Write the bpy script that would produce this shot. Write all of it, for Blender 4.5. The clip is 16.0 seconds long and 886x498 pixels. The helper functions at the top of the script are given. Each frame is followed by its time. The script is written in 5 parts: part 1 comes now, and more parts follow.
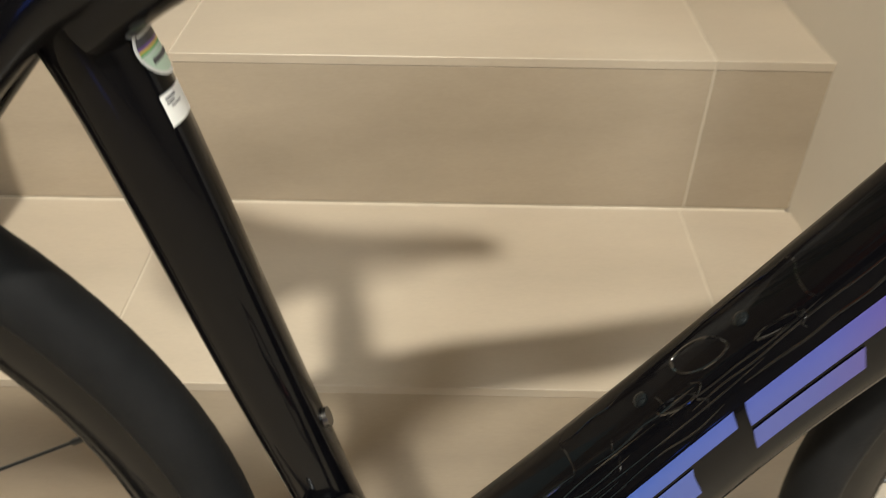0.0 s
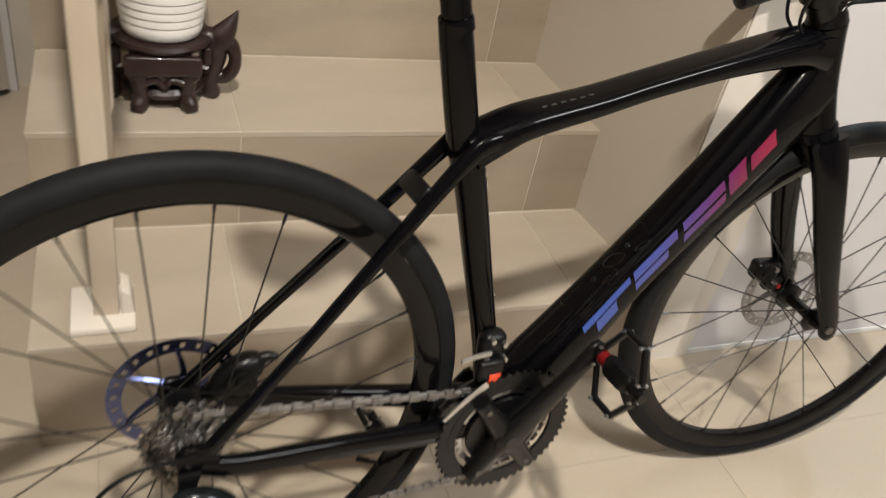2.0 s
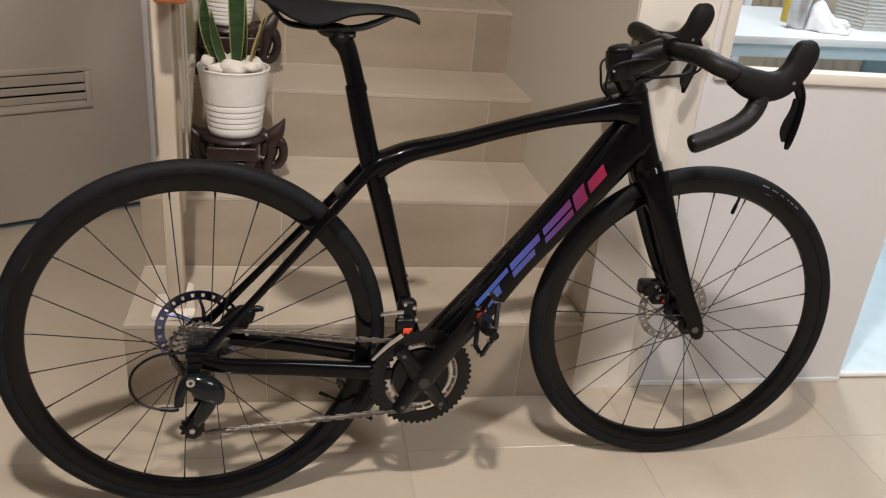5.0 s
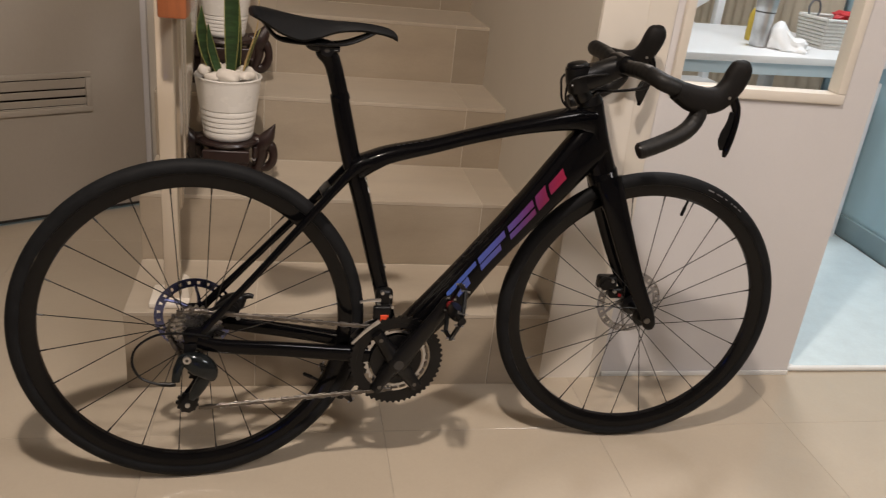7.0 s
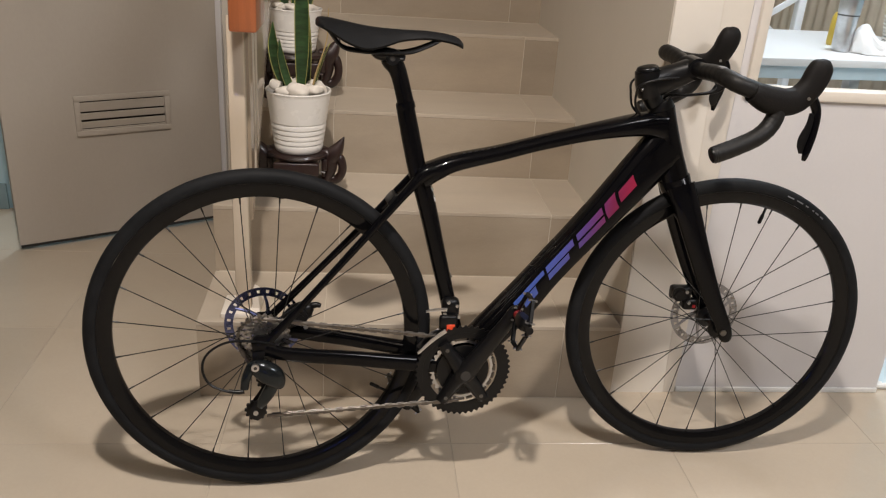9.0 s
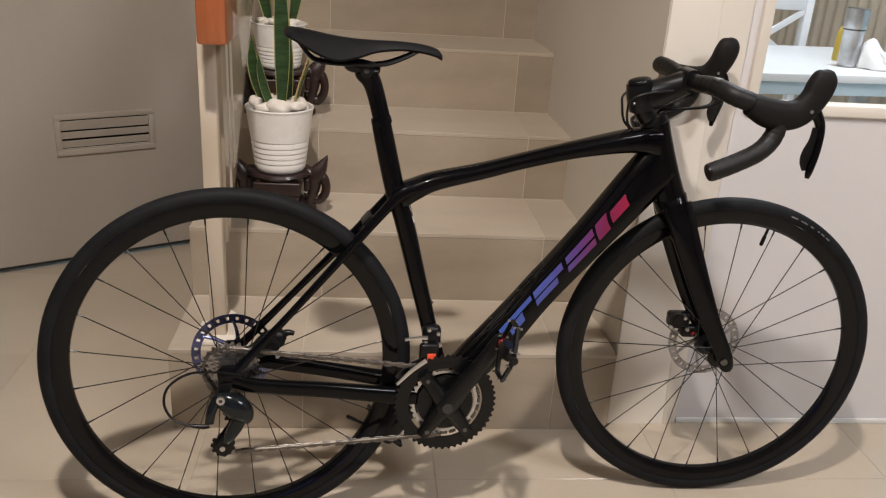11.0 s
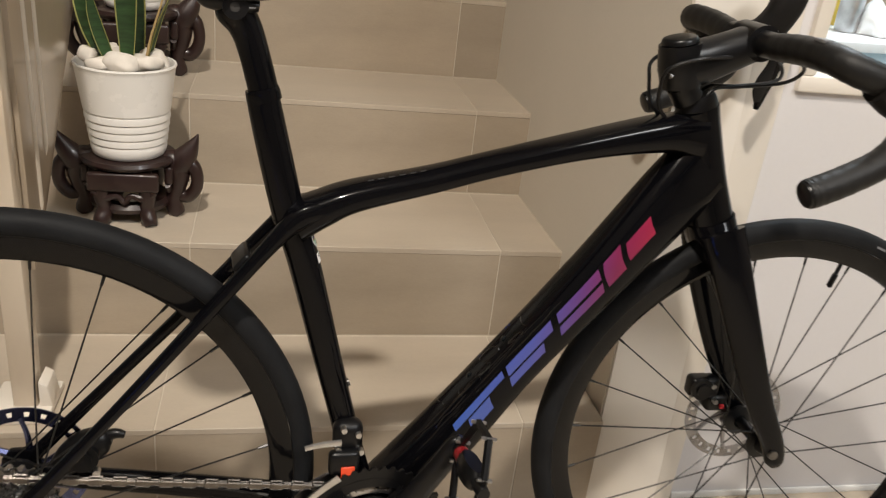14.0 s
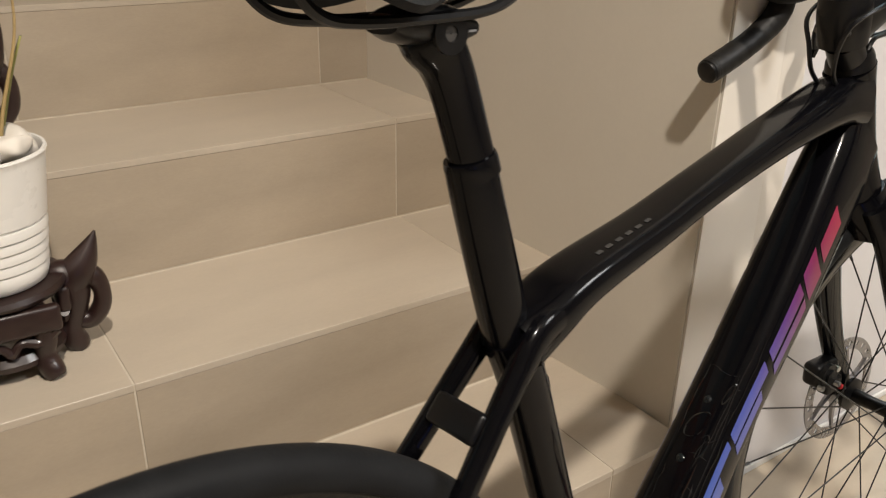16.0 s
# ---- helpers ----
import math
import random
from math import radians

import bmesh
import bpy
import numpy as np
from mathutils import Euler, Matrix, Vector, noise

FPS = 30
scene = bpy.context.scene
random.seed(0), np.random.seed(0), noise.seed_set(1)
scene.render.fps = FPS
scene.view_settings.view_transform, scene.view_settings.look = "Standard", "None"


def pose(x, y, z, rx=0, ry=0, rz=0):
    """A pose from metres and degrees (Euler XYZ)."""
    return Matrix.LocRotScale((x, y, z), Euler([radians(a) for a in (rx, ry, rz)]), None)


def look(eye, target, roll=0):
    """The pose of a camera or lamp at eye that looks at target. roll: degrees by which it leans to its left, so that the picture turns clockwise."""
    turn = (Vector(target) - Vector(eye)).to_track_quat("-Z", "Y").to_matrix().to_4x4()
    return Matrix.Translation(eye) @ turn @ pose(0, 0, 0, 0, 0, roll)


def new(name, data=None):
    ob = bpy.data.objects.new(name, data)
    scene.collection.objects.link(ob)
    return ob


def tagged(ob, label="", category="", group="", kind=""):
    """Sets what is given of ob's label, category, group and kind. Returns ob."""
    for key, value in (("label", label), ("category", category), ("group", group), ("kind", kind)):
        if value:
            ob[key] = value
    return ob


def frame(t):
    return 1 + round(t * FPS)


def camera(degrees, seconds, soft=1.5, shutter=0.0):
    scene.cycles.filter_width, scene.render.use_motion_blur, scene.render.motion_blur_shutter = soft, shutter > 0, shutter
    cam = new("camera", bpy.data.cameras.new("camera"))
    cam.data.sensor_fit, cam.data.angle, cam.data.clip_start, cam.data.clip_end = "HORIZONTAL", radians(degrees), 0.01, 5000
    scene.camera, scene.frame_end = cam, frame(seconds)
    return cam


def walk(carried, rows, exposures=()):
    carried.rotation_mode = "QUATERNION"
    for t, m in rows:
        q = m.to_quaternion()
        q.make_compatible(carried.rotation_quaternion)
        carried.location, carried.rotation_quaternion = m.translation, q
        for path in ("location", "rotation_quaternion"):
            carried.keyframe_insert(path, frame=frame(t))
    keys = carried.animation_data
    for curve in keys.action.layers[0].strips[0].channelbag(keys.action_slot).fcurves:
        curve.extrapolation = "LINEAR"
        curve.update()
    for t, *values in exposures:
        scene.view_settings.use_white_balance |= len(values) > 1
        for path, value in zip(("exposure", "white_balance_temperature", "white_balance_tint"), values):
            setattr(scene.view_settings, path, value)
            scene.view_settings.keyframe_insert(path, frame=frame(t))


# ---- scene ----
cam = camera(56.84, 16.0, soft=1.2, shutter=0.42)
PATH = [
    (0, (0.4624, -0.2408, 0.7760), (0.4442, 1.3082, -0.4572), 0.60),
    (0.5, (0.3862, -0.2784, 0.8495), (0.7094, 1.2471, -0.3707), 3.60),
    (1, (0.2327, -0.4024, 0.9457), (0.8267, 1.0967, -0.2375), -3.45),
    (1.5, (0.1356, -0.4999, 1.0308), (0.8168, 0.9809, -0.1281), 4.50),
    (2, (-0.0184, -0.6915, 1.0974), (0.6860, 0.7833, -0.0553), 12.03),
    (2.5, (-0.0845, -0.8942, 1.1408), (0.6505, 0.5720, -0.0038), 14.97),
    (3, (-0.0276, -1.0574, 1.1675), (0.6861, 0.4908, 0.1217), 13.82),
    (3.5, (0.1096, -1.2268, 1.1388), (0.6639, 0.4589, 0.2164), 8.33),
    (4, (0.1957, -1.2641, 1.1324), (0.6172, 0.4858, 0.2606), 4.97),
    (6.5, (0.1839, -1.5031, 1.2090), (0.5077, 0.2906, 0.3856), 6.16),
    (7, (0.1910, -1.5093, 1.2017), (0.5794, 0.2760, 0.3881), 6.41),
    (7.5, (0.2057, -1.4600, 1.1950), (0.6333, 0.3174, 0.3838), 6.30),
    (8, (0.1987, -1.4697, 1.1743), (0.6346, 0.3053, 0.3623), 6.92),
    (8.5, (0.1969, -1.4762, 1.1881), (0.4987, 0.3316, 0.3876), 4.98),
    (9, (0.2073, -1.5029, 1.1779), (0.4188, 0.3234, 0.3906), 4.01),
    (11.5, (0.2756, -1.3384, 1.1267), (0.4657, 0.5104, 0.3878), 3.66),
    (12, (0.2756, -1.2449, 1.1015), (0.4952, 0.5644, 0.2778), 3.50),
    (12.5, (0.2695, -1.1662, 1.0946), (0.5467, 0.6363, 0.2735), 4.02),
    (13, (0.2696, -1.0609, 1.0655), (0.6469, 0.7243, 0.2465), 5.18),
    (13.5, (0.2883, -0.9637, 1.0480), (0.6846, 0.8144, 0.2225), 5.28),
    (14, (0.3108, -0.8278, 1.0332), (0.7135, 0.9536, 0.2180), 6.70),
    (14.5, (0.2609, -0.7063, 0.9729), (0.6635, 1.0731, 0.1531), 5.98),
    (15, (0.1669, -0.6015, 0.9423), (0.7355, 1.1142, 0.1338), 1.78),
    (15.5, (0.0435, -0.4660, 0.9659), (0.9171, 1.1412, 0.1574), 1.21),
    (16, (-0.0133, -0.3704, 0.9791), (1.0253, 1.1305, 0.1614), 1.11),
]
walk(cam, [(t, look(eye, target, roll)) for t, eye, target, roll in PATH], exposures=[(0, 0.55, 6450, 4), (1, 0.48, 6450, 5), (1.5, 0.2, 6400, 8), (2, 0.2, 6350, 9), (2.5, -0.02, 6250, 10), (3, -0.06, 6250, 12), (3.5, -0.05, 6250, 13), (4, -0.02, 6250, 13), (6.5, -0.32, 6600, 15), (7, -0.38, 6800, 16), (8, -0.38, 6900, 16), (8.5, -0.12, 6450, 14), (9, -0.07, 6350, 13), (11.5, -0.07, 6300, 14), (13.5, -0.05, 6400, 12), (14, 0.13, 6450, 10), (14.5, 0.26, 6450, 9), (15, 0.28, 6450, 9), (16, 0.24, 6500, 10)])

# ---- light ----
world = bpy.data.worlds.new("room_dark")
scene.world = world
world.use_nodes = True
world.node_tree.nodes["Background"].inputs[0].default_value = (0.55, 0.62, 0.7, 1)
world.node_tree.nodes["Background"].inputs[1].default_value = 0.02


def lamp(name, place, size, watts, colour):
    data = bpy.data.lights.new(name, "AREA")
    data.shape, data.size, data.energy, data.color = "DISK", size, watts, colour
    ob = new(name, data)
    ob.matrix_world = look(place, (place[0], place[1] + 1e-4, 0))
    return ob


lamp("hall_lamp", (0.07, -1.065, 2.90), 0.13, 76, (1.0, 0.908, 0.795))
lamp("dining_lamp", (2.05, 1.35, 2.90), 0.30, 43, (0.88, 0.95, 1.0))
# Unseen fill lamp added to brighten the floor and divider on the right.
lamp("side_fill_lamp", (2.15, -2.0, 2.90), 1.0, 54, (0.93, 0.965, 1.0))
lamp("bath_lamp", (-0.75, 2.35, 2.88), 0.25, 25, (0.80, 0.94, 1.0))


# ---- materials ----
def material(name, colour, rough=0.5, metal=0.0, vary=0.12, scale=8.0, bump=0.0, bump_scale=60.0, coat=0.0, stretch=(1, 1, 1), per_object=0.0, spec=0.5, fine=0.0, fine_scale=140.0):
    """A principled surface with stains at one scale, grain at another and a fine relief."""
    m = bpy.data.materials.new(name)
    m.use_nodes = True
    t = m.node_tree
    p = t.nodes["Principled BSDF"]
    p.inputs["Roughness"].default_value, p.inputs["Metallic"].default_value = rough, metal
    p.inputs["Coat Weight"].default_value, p.inputs["Coat Roughness"].default_value = coat, 0.06
    p.inputs["Specular IOR Level"].default_value = spec
    co = t.nodes.new("ShaderNodeTexCoord")
    mp = t.nodes.new("ShaderNodeMapping")
    mp.inputs["Scale"].default_value = stretch
    t.links.new(co.outputs["Object"], mp.inputs["Vector"])
    no = t.nodes.new("ShaderNodeTexNoise")
    no.inputs["Scale"].default_value, no.inputs["Detail"].default_value, no.inputs["Roughness"].default_value = scale, 6, 0.62
    t.links.new(mp.outputs["Vector"], no.inputs["Vector"])
    value = no.outputs["Fac"]
    amount = t.nodes.new("ShaderNodeMapRange")
    amount.inputs["From Min"].default_value, amount.inputs["From Max"].default_value = 0.25, 0.75
    amount.inputs["To Min"].default_value, amount.inputs["To Max"].default_value = 1 - vary, 1 + vary
    t.links.new(value, amount.inputs["Value"])
    factor = amount.outputs["Result"]
    if fine:
        n2 = t.nodes.new("ShaderNodeTexNoise")
        n2.inputs["Scale"].default_value, n2.inputs["Detail"].default_value = fine_scale, 3
        t.links.new(mp.outputs["Vector"], n2.inputs["Vector"])
        a2 = t.nodes.new("ShaderNodeMapRange")
        a2.inputs["To Min"].default_value, a2.inputs["To Max"].default_value = 1 - fine, 1 + fine
        t.links.new(n2.outputs["Fac"], a2.inputs["Value"])
        mu = t.nodes.new("ShaderNodeMath")
        mu.operation = "MULTIPLY"
        t.links.new(factor, mu.inputs[0])
        t.links.new(a2.outputs["Result"], mu.inputs[1])
        factor = mu.outputs[0]
    if per_object:
        info = t.nodes.new("ShaderNodeObjectInfo")
        a3 = t.nodes.new("ShaderNodeMapRange")
        a3.inputs["To Min"].default_value, a3.inputs["To Max"].default_value = 1 - per_object, 1 + per_object
        t.links.new(info.outputs["Random"], a3.inputs["Value"])
        mu = t.nodes.new("ShaderNodeMath")
        mu.operation = "MULTIPLY"
        t.links.new(factor, mu.inputs[0])
        t.links.new(a3.outputs["Result"], mu.inputs[1])
        factor = mu.outputs[0]
    mix = t.nodes.new("ShaderNodeVectorMath")
    mix.operation = "SCALE"
    mix.inputs[0].default_value = colour
    t.links.new(factor, mix.inputs["Scale"])
    t.links.new(mix.outputs["Vector"], p.inputs["Base Color"])
    rr = t.nodes.new("ShaderNodeMapRange")
    rr.inputs["To Min"].default_value, rr.inputs["To Max"].default_value = max(0.02, rough * 0.8), min(1, rough * 1.2)
    t.links.new(value, rr.inputs["Value"])
    t.links.new(rr.outputs["Result"], p.inputs["Roughness"])
    if bump:
        nb = t.nodes.new("ShaderNodeTexNoise")
        nb.inputs["Scale"].default_value, nb.inputs["Detail"].default_value = bump_scale, 4
        t.links.new(mp.outputs["Vector"], nb.inputs["Vector"])
        bp = t.nodes.new("ShaderNodeBump")
        bp.inputs["Strength"].default_value, bp.inputs["Distance"].default_value = bump, 0.002
        t.links.new(nb.outputs["Fac"], bp.inputs["Height"])
        t.links.new(bp.outputs["Normal"], p.inputs["Normal"])
    return m


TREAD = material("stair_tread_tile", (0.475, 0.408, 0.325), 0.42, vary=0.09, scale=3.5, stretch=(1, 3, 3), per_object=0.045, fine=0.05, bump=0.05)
# Browner tile than the treads, darkened further for the shade on upright faces.
RISER = material("shaded_riser_tile", (0.365, 0.303, 0.230), 0.45, vary=0.12, scale=3.5, stretch=(1, 3, 3), per_object=0.10, fine=0.06, bump=0.05)
FLOOR_TILE = material("polished_floor_tile", (0.475, 0.405, 0.318), 0.13, vary=0.05, scale=2.5, per_object=0.02, fine=0.03, bump=0.02, bump_scale=9)
GROUT = material("pale_grout", (0.58, 0.52, 0.43), 0.85, vary=0.1, scale=30)
FLOOR_GROUT = material("floor_grout", (0.40, 0.345, 0.275), 0.85, vary=0.1, scale=30)
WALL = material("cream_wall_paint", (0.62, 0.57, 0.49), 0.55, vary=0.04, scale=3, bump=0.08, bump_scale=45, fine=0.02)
WHITE_WALL = material("white_wall_paint", (0.665, 0.645, 0.645), 0.5, vary=0.03, scale=3, bump=0.05, bump_scale=50, fine=0.02)
TRIM = material("ivory_trim_paint", (0.78, 0.725, 0.645), 0.4, vary=0.04, scale=5, bump=0.04)
CEILING = material("ceiling_paint", (0.75, 0.72, 0.68), 0.8, vary=0.02, scale=3)
BLUE_WALL = material("pale_blue_wall", (0.42, 0.60, 0.68), 0.6, vary=0.04, scale=3, bump=0.05)
BLUE_BASE = material("grey_blue_baseboard", (0.22, 0.31, 0.34), 0.5, vary=0.06, scale=8)
MAT_BLUE = material("pale_blue_floor_mat", (0.58, 0.69, 0.73), 0.5, vary=0.07, scale=14, fine=0.05, bump=0.1)
MAT_EDGE = material("white_mat_edge", (0.78, 0.78, 0.76), 0.5, vary=0.04, scale=20)
DOOR = material("taupe_door_paint", (0.40, 0.36, 0.308), 0.5, vary=0.04, scale=2.5, stretch=(1, 1, 0.5), fine=0.03, bump=0.06)
DARK = material("dark_void", (0.03, 0.027, 0.024), 0.7)
POST = material("cream_post_lacquer", (0.62, 0.53, 0.42), 0.25, vary=0.05, scale=6, stretch=(3, 3, 0.6), coat=0.3)
PANEL = material("varnished_beige_board", (0.40, 0.325, 0.24), 0.26, vary=0.10, scale=5, stretch=(1, 1, 0.15), coat=0.35)
BEAD = material("glossy_pale_bead", (0.62, 0.55, 0.46), 0.16, vary=0.05, scale=9, coat=0.6)
RAILWOOD = material("orange_brown_handrail_wood", (0.36, 0.105, 0.035), 0.3, vary=0.25, scale=12, stretch=(6, 6, 0.6), coat=0.4)
CARBON = material("gloss_black_frame_paint", (0.0022, 0.0022, 0.003), 0.22, vary=0.2, scale=6, coat=0.30, spec=0.05)
FILM = material("clear_film_on_black_paint", (0.0022, 0.0022, 0.003), 0.22, vary=0.2, scale=6, bump=0.4, bump_scale=48, coat=0.30, spec=0.05)
FOLD = material("folded_clear_film", (0.003, 0.003, 0.0036), 0.06, vary=0.2, scale=30, coat=1.0, spec=0.5)
SATIN = material("satin_black_alloy", (0.004, 0.004, 0.0045), 0.34, vary=0.2, scale=20, spec=0.3)
TYRE = material("black_rubber_tyre", (0.0105, 0.011, 0.012), 0.60, vary=0.35, scale=22, bump=0.15, bump_scale=300, spec=0.11)
RIM = material("black_rim_lacquer", (0.0035, 0.0035, 0.004), 0.16, vary=0.15, scale=12, coat=0.25, spec=0.12)
SPOKE = material("black_spoke", (0.012, 0.012, 0.012), 0.3, metal=0.3)
STEEL = material("brushed_steel", (0.60, 0.60, 0.61), 0.3, metal=1.0, vary=0.15, scale=40)
DARKSTEEL = material("dark_plated_steel", (0.16, 0.155, 0.15), 0.32, metal=1.0, vary=0.3, scale=60)
CHAIN = material("oiled_chain_steel", (0.17, 0.155, 0.14), 0.38, metal=1.0, vary=0.3, scale=80)
SPROCKET = material("sprocket_steel", (0.36, 0.35, 0.34), 0.28, metal=1.0, vary=0.3, scale=90)
FAINT = material("faint_grey_marking", (0.035, 0.035, 0.035), 0.35)
ROTOR = material("bluish_rotor_steel", (0.13, 0.15, 0.30), 0.25, metal=1.0, vary=0.15, scale=30)
FRONT_ROTOR = material("brake_rotor_steel", (0.32, 0.32, 0.34), 0.28, metal=1.0, vary=0.15, scale=30)
GUNMETAL = material("grey_derailleur_finish", (0.024, 0.029, 0.032), 0.16, metal=0.7, vary=0.15, scale=25)
TAPE = material("black_bar_tape", (0.009, 0.0085, 0.008), 0.5, vary=0.3, scale=40, bump=0.12, bump_scale=300, spec=0.28)
HOODRUB = material("black_hood_rubber", (0.008, 0.007, 0.0065), 0.6, vary=0.2, scale=40, bump=0.2, bump_scale=300, spec=0.18)
SADDLE = material("black_saddle_cover", (0.006, 0.0064, 0.0074), 0.5, vary=0.2, scale=25, bump=0.15, bump_scale=350, spec=0.2)
RED = material("red_plastic", (0.50, 0.02, 0.025), 0.5)
DEEPRED = material("dark_red_anodised_sleeve", (0.26, 0.012, 0.016), 0.3, metal=0.4)
ORANGE = material("orange_sticker", (0.75, 0.07, 0.02), 0.45)
STICKER = material("white_sticker", (0.75, 0.75, 0.74), 0.4)
PALEGREEN = material("pale_green_print", (0.52, 0.66, 0.54), 0.4)
VIOLET = material("violet_print", (0.16, 0.07, 0.30), 0.4)
AMBER = material("amber_print", (0.62, 0.42, 0.06), 0.4)
LEAFGREEN = material("green_print", (0.10, 0.36, 0.14), 0.4)
INK = material("sticker_ink", (0.05, 0.05, 0.06), 0.5)
GREYMARK = material("grey_marking", (0.16, 0.16, 0.165), 0.35)
POT = material("white_ceramic_glaze", (0.82, 0.80, 0.76), 0.28, vary=0.03, scale=6, bump=0.02, coat=0.2)
STONE = material("white_pebble", (0.72, 0.67, 0.60), 0.75, vary=0.12, scale=20, bump=0.3, bump_scale=50, per_object=0.08)
SOIL = material("dark_soil", (0.03, 0.022, 0.015), 0.95, vary=0.4, scale=60, bump=0.6)
ROSEWOOD = material("dark_rosewood", (0.022, 0.010, 0.0085), 0.38, vary=0.35, scale=25, bump=0.1, coat=0.2)
LEAF = material("snake_plant_green", (0.024, 0.056, 0.018), 0.38, vary=0.85, scale=32, stretch=(0.6, 0.6, 3.2), bump=0.05)
LEAF_RIM = material("yellow_leaf_margin", (0.34, 0.33, 0.11), 0.4, vary=0.2, scale=20)
DRY = material("dry_stalk", (0.42, 0.30, 0.13), 0.6, vary=0.2, scale=30)
TABLE_W = material("white_table_paint", (0.76, 0.77, 0.78), 0.35, vary=0.03, scale=6)
TABLE_B = material("pale_blue_apron_paint", (0.50, 0.61, 0.67), 0.4, vary=0.04, scale=8)
BAG = material("white_plastic_bag", (0.80, 0.80, 0.80), 0.35, vary=0.05, scale=15, bump=0.4, bump_scale=30)
WICKER = material("white_wicker", (0.66, 0.64, 0.60), 0.6, vary=0.12, scale=60, bump=0.4, bump_scale=120)
YELLOW = material("yellow_plastic", (0.60, 0.42, 0.06), 0.4)
CURTAIN = material("tan_curtain", (0.52, 0.44, 0.345), 0.8, vary=0.12, scale=12)
# Darkened taupe stands for a dim hall end, so black paint reflects less.
FAR_WALL = material("darkened_unseen_wall", (0.32, 0.28, 0.235), 0.7, vary=0.05, scale=3)
LAMPGLOW = bpy.data.materials.new("lamp_diffuser")
LAMPGLOW.use_nodes = True
LAMPGLOW.node_tree.nodes["Principled BSDF"].inputs["Emission Color"].default_value = (1.0, 0.86, 0.68, 1)
LAMPGLOW.node_tree.nodes["Principled BSDF"].inputs["Emission Strength"].default_value = 6.0
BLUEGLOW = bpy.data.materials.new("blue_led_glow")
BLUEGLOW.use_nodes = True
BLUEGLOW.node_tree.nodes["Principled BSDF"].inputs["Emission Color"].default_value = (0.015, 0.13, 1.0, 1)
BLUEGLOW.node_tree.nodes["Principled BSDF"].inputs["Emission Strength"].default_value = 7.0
# decal paint that fades from blue through purple to red along the tube
DECAL = bpy.data.materials.new("fading_decal_paint")
DECAL.use_nodes = True
_t = DECAL.node_tree
_g = _t.nodes.new("ShaderNodeTexCoord")
_s = _t.nodes.new("ShaderNodeSeparateXYZ")
_r = _t.nodes.new("ShaderNodeValToRGB")
_q = _t.nodes.new("ShaderNodeMapRange")
_q.inputs["From Min"].default_value, _q.inputs["From Max"].default_value = 0.515, 0.790
_t.links.new(_g.outputs["Object"], _s.inputs[0])
_t.links.new(_s.outputs["X"], _q.inputs["Value"])
_t.links.new(_q.outputs["Result"], _r.inputs["Fac"])
_t.links.new(_r.outputs["Color"], _t.nodes["Principled BSDF"].inputs["Base Color"])
_t.nodes["Principled BSDF"].inputs["Roughness"].default_value = 0.3
_e = _r.color_ramp.elements
_e[0].position, _e[0].color = 0.0, (0.045, 0.095, 0.34, 1)
_e[1].position, _e[1].color = 1.0, (0.36, 0.010, 0.032, 1)
for _p, _c in ((0.35, (0.065, 0.078, 0.30, 1)), (0.55, (0.095, 0.036, 0.17, 1)), (0.72, (0.17, 0.014, 0.065, 1))):
    _n = _e.new(_p)
    _n.color = _c


# ---- mesh helpers ----
def finish(bm, mat, smooth=40):
    bmesh.ops.recalc_face_normals(bm, faces=bm.faces)
    me = bpy.data.meshes.new("mesh")
    bm.to_mesh(me)
    bm.free()
    me.materials.append(mat)
    if smooth:
        me.shade_smooth()
        me.set_sharp_from_angle(angle=radians(smooth))
    return me


def part(name, bm, mat, parent=None, label="", at=None, smooth=40):
    ob = new(name, finish(bm, mat, smooth))
    ob.parent = parent
    if at is not None:
        ob.matrix_basis = at
    return tagged(ob, label)


def thing(name, label, category, at=None, group="", kind=""):
    ob = new(name)
    if at is not None:
        ob.matrix_basis = at
    return tagged(ob, label, category, group, kind)


def add_box(bm, lo, hi, bevel=0.0, segments=2, m=None):
    c = [(a + b) / 2 for a, b in zip(lo, hi)]
    s = [b - a for a, b in zip(lo, hi)]
    made = bmesh.ops.create_cube(bm, size=1.0, matrix=(m or Matrix()) @ Matrix.Translation(c) @ Matrix.Diagonal((*s, 1)))
    if bevel:
        edges = list({e for v in made["verts"] for e in v.link_edges})
        bmesh.ops.bevel(bm, geom=edges, offset=bevel, segments=segments, affect="EDGES", profile=0.5)
    return bm


def box(lo, hi, bevel=0.0, segments=2, m=None):
    return add_box(bmesh.new(), lo, hi, bevel, segments, m)


def add_rings(bm, rings, closed=False, caps=True):
    """Joins rings of points into a skin."""
    rows = [[bm.verts.new(p) for p in ring] for ring in rings]
    n = len(rows[0])
    pairs = list(zip(rows, rows[1:])) + ([(rows[-1], rows[0])] if closed else [])
    for a, b in pairs:
        for i in range(n):
            bm.faces.new((a[i], a[(i + 1) % n], b[(i + 1) % n], b[i]))
    if caps and not closed:
        bm.faces.new(rows[0][::-1])
        bm.faces.new(rows[-1])
    return bm


